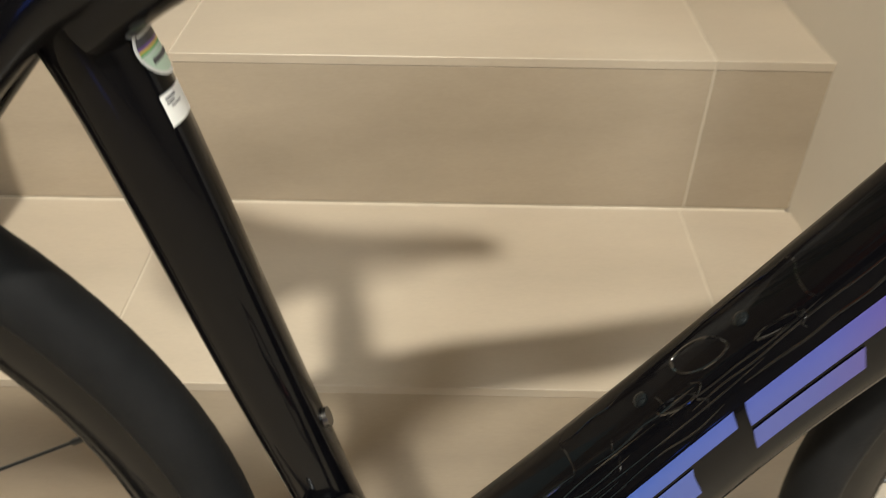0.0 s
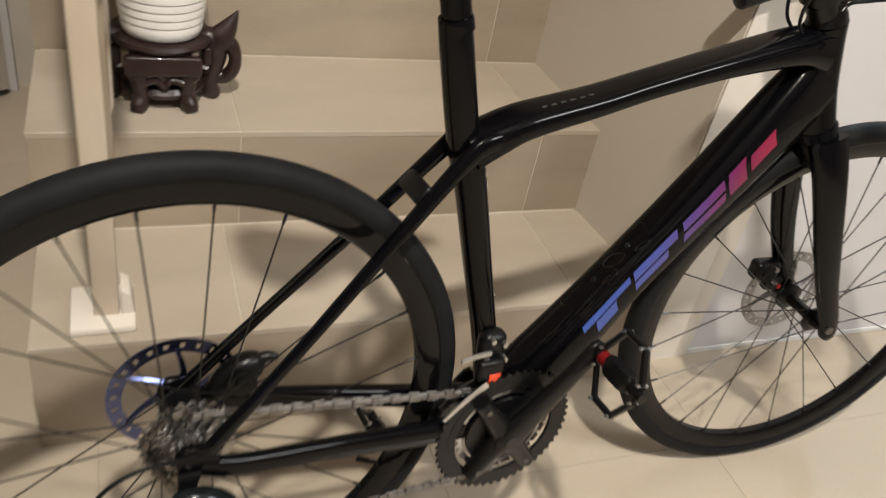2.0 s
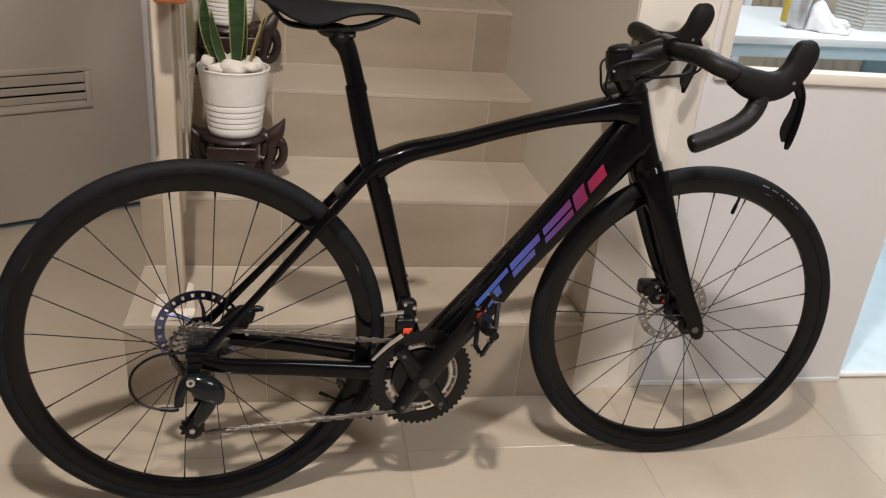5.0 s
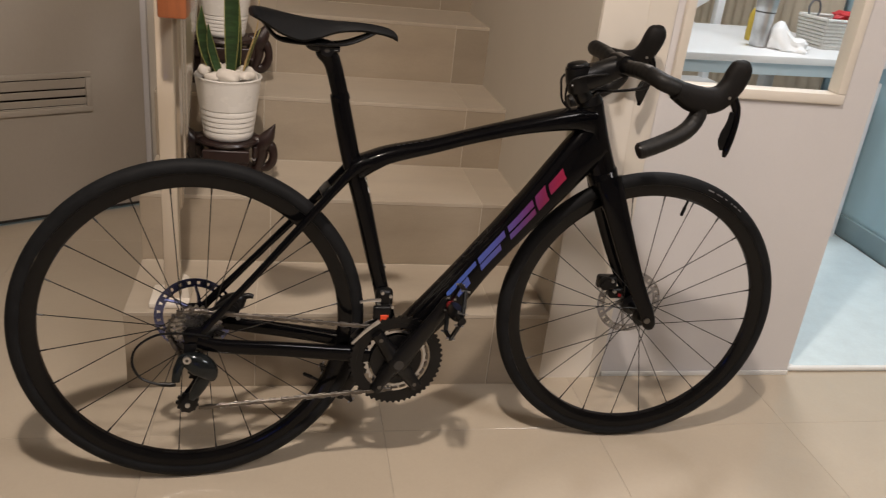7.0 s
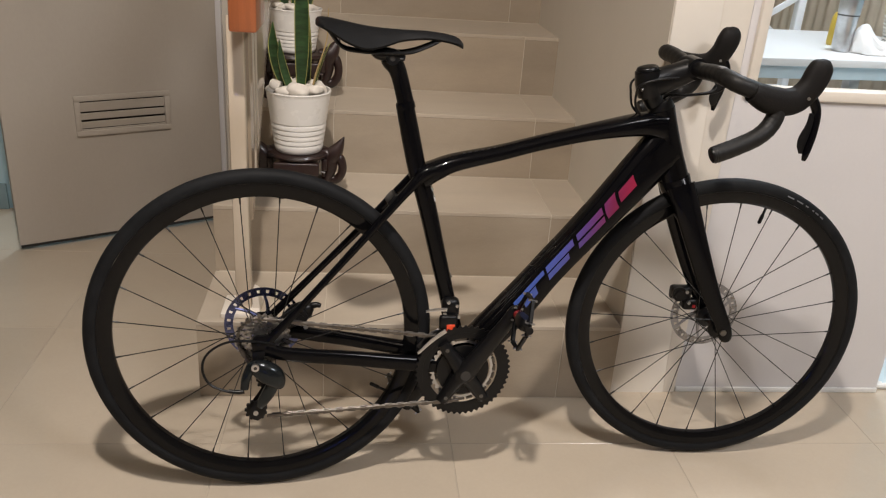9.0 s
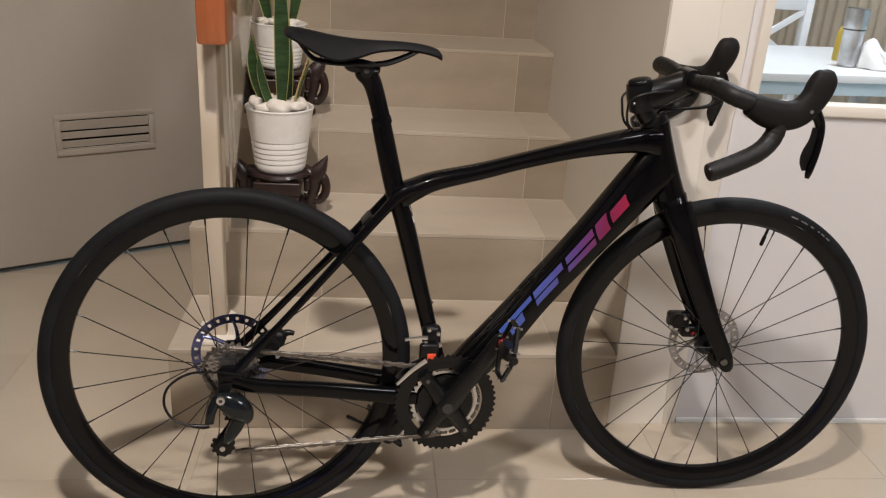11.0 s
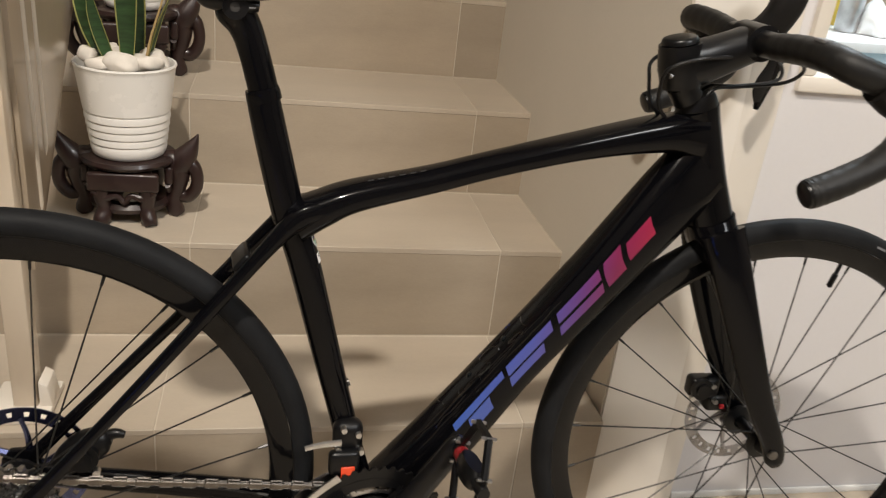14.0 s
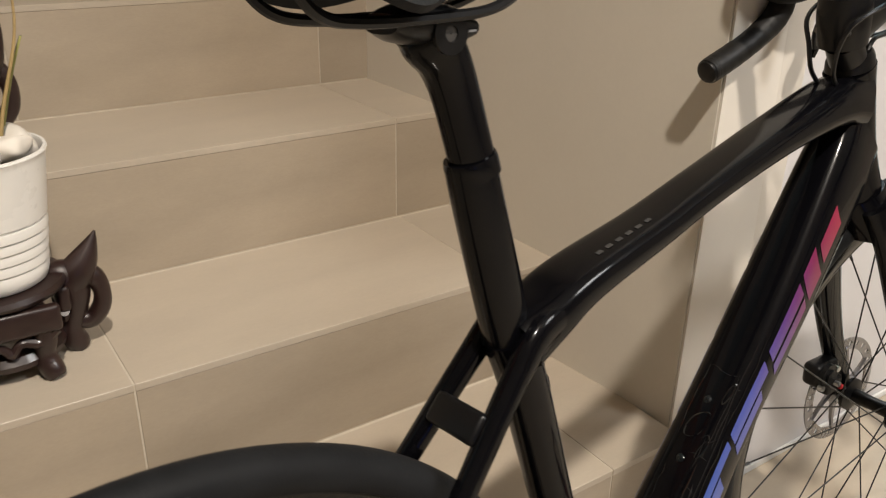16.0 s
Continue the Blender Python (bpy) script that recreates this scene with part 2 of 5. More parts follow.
def smooth_path(points, steps=6):
    """A Catmull-Rom line through tuples of any length."""
    p = [np.array(q, float) for q in points]
    p = [2 * p[0] - p[1]] + p + [2 * p[-1] - p[-2]]
    out = []
    for i in range(1, len(p) - 2):
        for k in range(steps):
            t = k / steps
            out.append(0.5 * (2 * p[i] + (p[i + 1] - p[i - 1]) * t + (2 * p[i - 1] - 5 * p[i] + 4 * p[i + 1] - p[i + 2]) * t * t + (3 * p[i] - p[i - 1] - 3 * p[i + 1] + p[i + 2]) * t ** 3))
    out.append(p[-2])
    return out


def add_tube(bm, points, sides=10, steps=6, caps=True):
    """A round tube along points (x, y, z, radius)."""
    line = smooth_path(points, steps) if steps else [np.array(q, float) for q in points]
    rings, up = [], None
    for i, q in enumerate(line):
        a, b = line[max(i - 1, 0)][:3], line[min(i + 1, len(line) - 1)][:3]
        d = Vector(b - a).normalized()
        if up is None:
            up = d.orthogonal().normalized()
        up = (up - d * up.dot(d)).normalized()
        s = d.cross(up)
        rings.append([Vector(q[:3]) + (up * math.cos(k * math.tau / sides) + s * math.sin(k * math.tau / sides)) * q[3] for k in range(sides)])
    return add_rings(bm, rings, caps=caps)


def tube(points, sides=10, steps=6):
    return add_tube(bmesh.new(), points, sides, steps)


def loft_points(sections, steps=6, sides=20, power=2.4):
    """Rings for a frame tube along (u, w, v, half height, half width), its height in the plane of u and v."""
    line = smooth_path(sections, steps)
    rings = []
    for i, q in enumerate(line):
        a, b = line[max(i - 1, 0)], line[min(i + 1, len(line) - 1)]
        d = Vector((b[0] - a[0], b[1] - a[1], b[2] - a[2])).normalized()
        side = Vector((0, 1, 0))
        side = (side - d * side.dot(d)).normalized()
        nrm = side.cross(d)
        ring = []
        for k in range(sides):
            t = k * math.tau / sides
            c, s = math.cos(t), math.sin(t)
            ring.append(Vector(q[:3]) + nrm * (math.copysign(abs(c) ** (2 / power), c) * q[3]) + side * (math.copysign(abs(s) ** (2 / power), s) * q[4]))
        rings.append(ring)
    return rings


def loft(sections, steps=6, sides=20, power=2.4):
    return add_rings(bmesh.new(), loft_points(sections, steps, sides, power))


def add_disc(bm, centre, r0, r1, w0, w1, sides=48, teeth=0, depth=0.0):
    """A flat ring about the lateral axis, toothed on its outer edge if asked."""
    n = teeth * 4 if teeth else sides
    rows = []
    for r, w in ((r0, w0), (r1, w0), (r1, w1), (r0, w1)):
        row = []
        for k in range(n):
            a = math.tau * k / n
            q = r - (depth if teeth and r == r1 and k % 4 in (0, 3) else 0)
            row.append(bm.verts.new((centre[0] + q * math.cos(a), w, centre[1] + q * math.sin(a))))
        rows.append(row)
    for a, b in zip(rows, rows[1:] + rows[:1]):
        for k in range(n):
            bm.faces.new((a[k], a[(k + 1) % n], b[(k + 1) % n], b[k]))
    return bm


def lathe(profile, sides=48, closed=False):
    """Turns (radius, height) about z."""
    return add_rings(bmesh.new(), [[(r * math.cos(k * math.tau / sides), r * math.sin(k * math.tau / sides), z) for k in range(sides)] for r, z in profile], closed=closed, caps=not closed)


def prism(points, axis, lo, hi, bevel=0.0):
    """A plane outline pushed from lo to hi along an axis."""
    bm = bmesh.new()

    def place(p, q):
        p = list(p)
        p.insert("xyz".index(axis), q)
        return p
    a = [bm.verts.new(place(p, lo)) for p in points]
    b = [bm.verts.new(place(p, hi)) for p in points]
    bm.faces.new(a)
    bm.faces.new(b[::-1])
    for i in range(len(points)):
        j = (i + 1) % len(points)
        bm.faces.new((a[i], b[i], b[j], a[j]))
    bmesh.ops.recalc_face_normals(bm, faces=bm.faces)
    if bevel:
        bmesh.ops.bevel(bm, geom=list(bm.edges), offset=bevel, segments=2, affect="EDGES", profile=0.5)
    return bm


def structure(name, bm, mat, label, category, smooth=30):
    return tagged(new(name, finish(bm, mat, smooth)), label, category, kind="structure")

# ---- the room ----
NOSE = [0.266, 0.555, 0.864] + [0.864 + 0.3115 * k for k in range(1, 7)]      # stairs: where each riser stands
TREAD_Z = [0.2105, 0.3995, 0.590] + [0.590 + 0.1912 * k for k in range(1, 7)]  # height of each tread
X0, X1 = -0.170, 0.859                        # stairs: left side, right wall
WALL_END = 0.300

structure_floor = structure("floor", box((-3.6, -5.4, -0.12), (3.9, 4.4, -0.0007)), FLOOR_GROUT, "grouted bed of the polished cream tile floor", "floor")
structure("ceiling", box((-3.6, -5.4, 3.10), (3.9, 4.4, 3.22)), CEILING, "plain off-white painted ceiling", "ceiling")
# Unseen closing walls; the dimness of the room is put into their colour.
structure("wall_behind", box((-3.6, -5.55, -0.1), (3.9, -5.4, 2.7)), FAR_WALL, "plain unseen wall, its taupe darkened for a dim room", "wall")
structure("wall_west", box((-3.75, -5.55, -0.1), (-3.6, 4.55, 2.7)), FAR_WALL, "plain unseen side wall, its taupe darkened for a dim room", "wall")
structure("wall_east", box((3.9, -5.55, -0.1), (4.05, 4.55, 2.7)), FAR_WALL, "plain unseen side wall, its taupe darkened for a dim room", "wall")
structure("wall_north", box((-3.75, 4.4, -0.1), (4.05, 4.55, 2.7)), WALL, "plain cream painted end wall", "wall")
structure("wall_stairs", prism([(0.886, WALL_END), (1.05, WALL_END), (1.05, 4.4), (0.80, 4.4), (X1, 0.58)], "z", -0.05, 3.10), WALL, "cream painted stair wall with a plain end face", "wall")

structure("wall_stairs_end", prism([(0.889, 0.0), (1.033, 0.0), (1.000, 0.9), (0.984, 1.3), (0.984, 3.10), (0.889, 3.10)], "y", WALL_END - 0.004, WALL_END - 0.0005), TRIM, "ivory painted end face of the stair wall", "wall")

# stair carcass
outline = []
for k in range(9):
    outline += [(NOSE[k] + 0.0018, TREAD_Z[k - 1] - 0.0012 if k else 0.0), (NOSE[k] + 0.0018, TREAD_Z[k] - 0.0012)]
outline += [(4.39, TREAD_Z[8] - 0.0012), (4.39, 0.0)]
stairs = structure("stairs", prism(outline, "x", X0 + 0.0012, X1), GROUT, "straight stair clad in beige tiles with pale joints", "stairs")
structure("wall_stairs_left", box((X0 - 0.14, 1.52, -0.05), (X0 - 0.002, 4.4, 3.10), 0.003), WALL, "cream painted wall beside the stair", "wall")

# wall with the open door, in the plane behind it
DOOR_Y, HINGE_X, FREE_X = 1.52, -0.325, -1.06
bm = bmesh.new()
add_box(bm, (-3.6, DOOR_Y, -0.05), (FREE_X, DOOR_Y + 0.12, 3.10))
add_box(bm, (FREE_X, DOOR_Y, 2.07), (HINGE_X, DOOR_Y + 0.12, 3.10))
structure("wall_door", bm, BLUE_WALL, "pale blue painted wall round the open doorway", "wall")
bm = bmesh.new()
add_box(bm, (HINGE_X + 0.004, DOOR_Y - 0.03, 0), (HINGE_X + 0.045, DOOR_Y + 0.14, 2.06), 0.003)
structure("door_jamb", bm, WHITE_WALL, "white painted door jamb", "door frame")
structure("wall_bath_back", box((-3.6, 3.2, -0.05), (X0 - 0.15, 3.3, 3.10)), BLUE_WALL, "pale blue wall of the room behind the door", "wall")
structure("baseboard_bath", box((-3.6, 3.18, 0.0), (X0 - 0.15, 3.196, 0.10), 0.003), BLUE_BASE, "grey-blue baseboard behind the open door", "baseboard")
structure("baseboard_door_wall", box((-2.58, DOOR_Y - 0.016, 0.0), (FREE_X - 0.03, DOOR_Y - 0.003, 0.10), 0.003), BLUE_BASE, "grey-blue baseboard beside the doorway", "baseboard")

# low divider with the pass-through, and the wall end trim
PY = 0.306
trim = prism([(1.034, 0.0), (1.066, 0.0), (1.066, 3.10), (0.985, 3.10), (0.985, 1.3)], "y", PY - 0.009, PY + 0.06, 0.003)
structure("trim", trim, TRIM, "ivory painted upright trim at the wall end", "trim")
divider = structure("wall_divider", box((1.066, PY, -0.05), (1.645, PY + 0.030, 0.802)), WHITE_WALL, "white painted divider wall with a pass-through opening", "wall")
part("upright", box((1.066, PY, 0.802), (1.092, PY + 0.030, 3.10)), WHITE_WALL, divider)
part("upright", box((1.556, PY, 0.802), (1.645, PY + 0.030, 3.10)), WHITE_WALL, divider)
part("lintel", box((1.092, PY, 1.75), (1.556, PY + 0.030, 3.10)), WHITE_WALL, divider)
bm = bmesh.new()
add_box(bm, (1.088, PY - 0.010, 0.798), (1.558, PY + 0.036, 0.824), 0.004)
add_box(bm, (1.088, PY - 0.010, 1.75), (1.558, PY + 0.036, 1.782), 0.004)
add_box(bm, (1.088, PY - 0.0098, 0.824), (1.112, PY + 0.0358, 1.75), 0.003)
add_box(bm, (1.534, PY - 0.0098, 0.824), (1.558, PY + 0.0358, 1.75), 0.003)
structure("window_1", bm, TRIM, "ivory frame of the pass-through opening", "window")
structure("baseboard_divider", box((1.07, PY - 0.006, 0.0), (1.645, PY - 0.001, 0.014), 0.0015), MAT_EDGE, "thin pale skirting strip under the divider", "baseboard")

# dining room beyond
structure("wall_dining_side", box((2.53, 0.36, -0.05), (2.65, 4.4, 3.10)), BLUE_WALL, "pale blue wall of the dining room", "wall")
structure("wall_dining_front", box((2.53, 0.27, -0.05), (3.9, 0.36, 3.10)), WALL, "cream wall beside the dining room opening", "wall")
structure("baseboard_dining", box((2.512, 0.36, 0.008), (2.527, 4.39, 0.098), 0.003), BLUE_BASE, "grey-blue baseboard along the dining room wall", "baseboard")
structure("wall_dining_back", box((1.0, 3.3, -0.05), (2.53, 3.4, 3.10)), WALL, "beige back wall of the dining room", "wall")
bm = prism([(1.70, 0.325), (1.665, 0.345), (1.655, 0.38), (1.655, 3.25), (2.505, 3.25), (2.505, 0.325)], "z", 0.0, 0.012, 0.004)
mat_thing = tagged(new("floor_mat", finish(bm, MAT_BLUE)), "pale blue floor mat with a rounded white edge in the doorway", "mat")
part("edging", tube([(2.505, 0.322, 0.0085, 0.0085), (1.72, 0.322, 0.0085, 0.0085), (1.675, 0.332, 0.0085, 0.0085), (1.652, 0.37, 0.0085, 0.0085), (1.652, 0.6, 0.0085, 0.0085)], 8, 6), MAT_EDGE, mat_thing, "white mat edging")

# open door with a louvre
d_len = 0.700
door_m = pose(HINGE_X + 0.012, 1.494, 0, 0, 0, 180 + 29.2)
door = structure("door_1", bmesh.new(), DOOR, "taupe painted door standing ajar with a low louvre", "door")
door.matrix_basis = door_m
bm = bmesh.new()
VX0, VX1, VZ0, VZ1 = 0.188, 0.474, 0.386, 0.497
for lo, hi in (((0, -0.0, 0.022), (d_len, 0.038, VZ0)), ((0, 0, VZ1), (d_len, 0.038, 2.05)), ((0, 0, VZ0), (VX0, 0.038, VZ1)), ((VX1, 0, VZ0), (d_len, 0.038, VZ1))):
    add_box(bm, lo, hi)
door.data = finish(bm, DOOR, 30)
vent = bmesh.new()
for lo, hi in (((VX0 - 0.012, 0.036, VZ0 - 0.012), (VX1 + 0.012, 0.045, VZ0 + 0.006)), ((VX0 - 0.012, 0.036, VZ1 - 0.006), (VX1 + 0.012, 0.045, VZ1 + 0.012)), ((VX0 - 0.012, 0.036, VZ0 + 0.006), (VX0 + 0.006, 0.045, VZ1 - 0.006)), ((VX1 - 0.006, 0.036, VZ0 + 0.006), (VX1 + 0.012, 0.045, VZ1 - 0.006))):
    add_box(vent, lo, hi, 0.002)
vent = part("louvre_frame", vent, DOOR, door)
# The darkness between the slats is drawn as a dark sheet.
part("louvre_gap_shade", box((VX0, 0.004, VZ0), (VX1, 0.010, VZ1)), DARK, door, "dark sheet standing in for the shade behind the louvre")
for z0, z1 in ((0.4555, 0.4870), (0.4285, 0.4510), (0.3995, 0.4225), (0.3800, 0.3975)):
    h = (z1 - z0) / 2
    part("slat", box((VX0 + 0.006, -h, -0.0018), (VX1 - 0.006, h, 0.0018), 0.0008, 1, pose(0, 0.0375, (z0 + z1) / 2, 82, 0, 0)), DOOR, door)
# Dark strip in the gap: the shade line under the door, put into colour.
part("gap_shade_strip", box((0.004, 0.006, 0.010), (d_len - 0.004, 0.032, 0.0225)), DARK, door, "dark strip standing in for the shade under the door")

# ---- stair rail ----
newel = thing("newel_post", "square cream lacquered newel post on a white base plate", "post", pose(-0.062, 0.331, TREAD_Z[0]))
part("shaft", box((-0.018, -0.018, 0.006), (0.018, 0.018, 0.71), 0.004), POST, newel)
part("base_plate", box((-0.052, -0.048, 0.0), (0.040, 0.055, 0.014), 0.004), TRIM, newel, "white base plate")
part("base_shoe", prism([(0.021, 0.013), (0.040, 0.013), (0.034, 0.050), (0.021, 0.058)], "y", -0.018, 0.03, 0.002), TRIM, newel, "white angled shoe")
rail = thing("handrail", "orange-brown wooden handrail block on the newel post", "handrail", pose(-0.055, 0.331, TREAD_Z[0] + 0.677))
part("rail_end", box((-0.004, -0.118, 0.014), (0.053, 0.03, 0.21), 0.006), RAILWOOD, rail)
part("rail_run", prism([(0.03, 0.02), (0.03, 0.09), (1.14, 0.78), (1.14, 0.70)], "x", -0.024, 0.026, 0.005), RAILWOOD, rail)
board = thing("stair_guard_board", "glossy varnished beige board closing the stair side", "guard board", pose(-0.052, -0.027, 0.020))
part("board", prism([(0.381, 0.42), (0.47, 0.487), (0.733, 0.745), (1.50, 1.50), (1.50, 1.58), (0.40, 0.90), (0.381, 0.88)], "x", -0.014, 0.014, 0.002), PANEL, board)
for y, z0, z1 in ((0.440, 0.505, 0.865), (0.492, 0.580, 0.895)):
    part("bead", tube([(0.0135, y, z0 - 0.016, 0.0012), (0.0135, y, z0, 0.0050), (0.0135, y, z1, 0.0050)], 12, 0), BEAD, board, "pale glossy half-round bead")

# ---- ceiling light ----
# The last, large fitting is an unseen one for the added fill lamp.
for name, place, r, label in (("ceiling_light", (0.07, -1.065, 3.10), 0.15, "round frosted ceiling light"), ("ceiling_light", (2.05, 1.35, 3.10), 0.20, "round cool white ceiling light over the table"), ("ceiling_light", (-0.75, 2.35, 3.10), 0.15, "round ceiling light behind the door"), ("ceiling_light", (2.15, -2.0, 3.10), 0.55, "large round unseen ceiling light added as cool fill in the hall")):
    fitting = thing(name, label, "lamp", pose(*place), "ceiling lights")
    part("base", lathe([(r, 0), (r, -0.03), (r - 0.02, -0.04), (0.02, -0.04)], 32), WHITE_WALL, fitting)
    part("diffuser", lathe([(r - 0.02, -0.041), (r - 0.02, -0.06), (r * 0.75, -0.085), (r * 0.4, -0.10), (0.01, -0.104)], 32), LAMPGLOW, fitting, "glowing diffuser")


# ---- plant stands and pots ----
def plant_stand(m, label):
    ob = thing("plant_stand", label, "plant stand", m, "plant stands")
    part("top", lathe([(0.010, 0.088), (0.076, 0.088), (0.084, 0.091), (0.087, 0.096), (0.084, 0.101), (0.072, 0.102), (0.010, 0.100)], 40), ROSEWOOD, ob)
    part("stretcher_ring", lathe([(0.062, 0.016), (0.072, 0.019), (0.074, 0.026), (0.068, 0.033), (0.050, 0.033), (0.046, 0.024), (0.052, 0.017)], 32, closed=True), ROSEWOOD, ob)
    for a, b in ((-90, 0.062), (0, 0.036), (90, 0.062), (180, 0.036)):
        at = pose(0, 0, 0, 0, 0, a + 90)
        apron = part("apron", box((-b, -0.082, 0.058), (b, -0.066, 0.0875), 0.005, 3), ROSEWOOD, ob, "carved apron board", at)
        part("bracket", tube([(-b * 0.9, -0.072, 0.058, 0.006), (-b * 0.55, -0.072, 0.046, 0.006), (-b * 0.2, -0.072, 0.050, 0.005), (0, -0.072, 0.040, 0.006), (b * 0.2, -0.072, 0.050, 0.005), (b * 0.55, -0.072, 0.046, 0.006), (b * 0.9, -0.072, 0.058, 0.006)], 8, 4), ROSEWOOD, apron, "scalloped bracket")
    for a in (-58, 58, 122, 238, -6, 186):
        at = pose(0, 0, 0, 0, 0, a)
        bm = tube([(0.066, 0, 0.092, 0.016), (0.082, 0, 0.090, 0.020), (0.092, 0, 0.074, 0.020), (0.088, 0, 0.052, 0.017), (0.080, 0, 0.032, 0.015), (0.081, 0, 0.016, 0.016), (0.086, 0, 0.008, 0.015), (0.090, 0, 0.001, 0.012)], 12, 5)
        if a not in (-6, 186):
            bm = tube([(0.058, 0, 0.086, 0.013), (0.070, 0, 0.070, 0.016), (0.076, 0, 0.050, 0.015), (0.071, 0, 0.030, 0.013), (0.074, 0, 0.015, 0.015), (0.082, 0, 0.007, 0.014), (0.086, 0, 0.001, 0.011)], 12, 5)
        leg = part("leg", bm, ROSEWOOD, ob, at=at)
        if a in (-6, 186):
            part("ear", tube([(0.084, 0, 0.078, 0.020), (0.098, 0, 0.092, 0.022), (0.111, 0, 0.108, 0.017), (0.122, 0, 0.126, 0.008), (0.128, 0, 0.138, 0.0015)], 10, 4), ROSEWOOD, leg, "pointed carved ear")
            part("scroll", tube([(0.096, 0, 0.088, 0.012), (0.116, 0, 0.086, 0.013), (0.125, 0, 0.068, 0.012), (0.122, 0, 0.048, 0.012), (0.108, 0, 0.034, 0.011), (0.090, 0, 0.034, 0.010)], 10, 4), ROSEWOOD, leg, "curled scroll")
    return ob


def snake_plant_pot(m, label, seed, group="potted plants"):
    rnd = random.Random(seed)
    ob = thing("plant_pot", label, "plant pot", m, group)
    prof = [(0.010, 0.0), (0.062, 0.0), (0.066, 0.003)]
    for k in range(5):
        z = 0.014 + k * 0.0155
        r = 0.0665 + z * 0.128
        prof += [(r + 0.0008, z), (r + 0.0014, z + 0.007), (r + 0.0006, z + 0.0125), (r - 0.0010, z + 0.0135), (r - 0.0010, z + 0.0148)]
    prof += [(0.0665 + 0.0935 * 0.128, 0.0935), (0.0665 + 0.095 * 0.128, 0.095), (0.0665 + 0.097 * 0.128, 0.097), (0.0665 + 0.13 * 0.128, 0.130), (0.0665 + 0.166 * 0.128, 0.166), (0.0665 + 0.173 * 0.128, 0.173), (0.0896, 0.178), (0.0915, 0.182), (0.0905, 0.185), (0.0870, 0.185), (0.0850, 0.180), (0.0820, 0.150), (0.010, 0.148)]
    part("pot_body", lathe(prof, 56), POT, ob)
    part("soil", lathe([(0.081, 0.150), (0.081, 0.164), (0.04, 0.168), (0.004, 0.170)], 24), SOIL, ob)
    stones = []
    for k in range(11):
        ring = 0.056 if k < 8 else 0.020
        a = math.tau * k / (8 if k < 8 else 3) + rnd.uniform(-0.15, 0.15)
        bm = bmesh.new()
        bmesh.ops.create_icosphere(bm, subdivisions=3, radius=1.0)
        s = [rnd.uniform(0.022, 0.031), rnd.uniform(0.017, 0.023), rnd.uniform(0.013, 0.020)]
        for v in bm.verts:
            q = noise.noise(v.co * 1.1 + Vector((k, seed, 0)))
            v.co = Vector([math.copysign(abs(v.co[i]) ** 0.8, v.co[i]) * s[i] * (1 + 0.3 * q) for i in range(3)])
        part("pebble", bm, STONE, ob, at=pose(ring * math.cos(a), ring * math.sin(a), 0.180 + rnd.uniform(0, 0.012), rnd.uniform(-25, 25), rnd.uniform(-25, 25), math.degrees(a) + 90 + rnd.uniform(-25, 25)), smooth=60)
    return ob


def leaf(ob, root, tip, width, bend, face, rim=True):
    """A sword-shaped leaf from root to tip, as a folded blade with a pale edge."""
    line = smooth_path([(*root, width * 0.45), (*[r + (t - r) * 0.35 + b for r, t, b in zip(root, tip, bend)], width), (*[r + (t - r) * 0.7 + b for r, t, b in zip(root, tip, bend)], width * 0.85), (*tip, 0.0008)], 7)
    f = Vector((math.cos(radians(face)), math.sin(radians(face)), 0))
    back = f.cross(Vector((0, 0, 1)))
    for mat, a0, a1, name in ((LEAF, -0.88, 0.88, "leaf"), (LEAF_RIM, -1.0, -0.88, "leaf_margin"), (LEAF_RIM, 0.88, 1.0, "leaf_margin")):
        rings = []
        for q in line:
            p = Vector(q[:3])
            cross = []
            for t in (a0, (a0 + a1) / 2, a1):
                cross.append(p + f * (t * q[3]) + back * (abs(t) ** 2 * q[3] * 0.5))
            rings.append(cross + [c + back * 0.0025 for c in cross[::-1]])
        bm = add_rings(bmesh.new(), rings)
        if name == "leaf":
            blade = part("leaf", bm, mat, ob, smooth=50)
        else:
            part(name, bm, mat, blade, "yellow leaf margin", smooth=50)


plant_stand(pose(0.043, 0.694, TREAD_Z[1]) @ Matrix.Diagonal((0.98, 0.98, 1.18, 1)), "carved dark rosewood stand under the lower plant pot")
plant_stand(pose(0.012, 1.010, TREAD_Z[2], 0, 0, 10) @ Matrix.Diagonal((1.04, 1.04, 1.36, 1)), "carved dark rosewood stand under the upper plant pot")
Z1 = TREAD_Z[1] + 0.1208
snake_plant_pot(pose(0.045, 0.691, Z1) @ Matrix.Diagonal((0.955, 0.955, 0.90, 1)), "white ribbed ceramic pot with pebbles on a carved stand", 3)
lower = thing("snake_plant", "variegated snake plant with yellow-edged upright leaves", "plant", pose(0.045, 0.691, Z1 + 0.140), "snake plants")
leaf(lower, (0.006, -0.014, 0), (0.004, -0.052, 0.42), 0.0185, (0.006, 0, 0), 4)
leaf(lower, (-0.018, -0.004, 0), (-0.062, -0.020, 0.200), 0.016, (-0.012, 0, 0), -8)
leaf(lower, (-0.006, -0.028, 0), (-0.046, -0.040, 0.160), 0.011, (-0.008, 0, 0), 20)
leaf(lower, (0.030, 0.000, 0), (0.080, 0.000, 0.150), 0.008, (-0.006, 0, 0.0), 75)
leaf(lower, (0.016, 0.026, 0), (-0.004, 0.050, 0.34), 0.020, (0.0, 0.004, 0), 30)
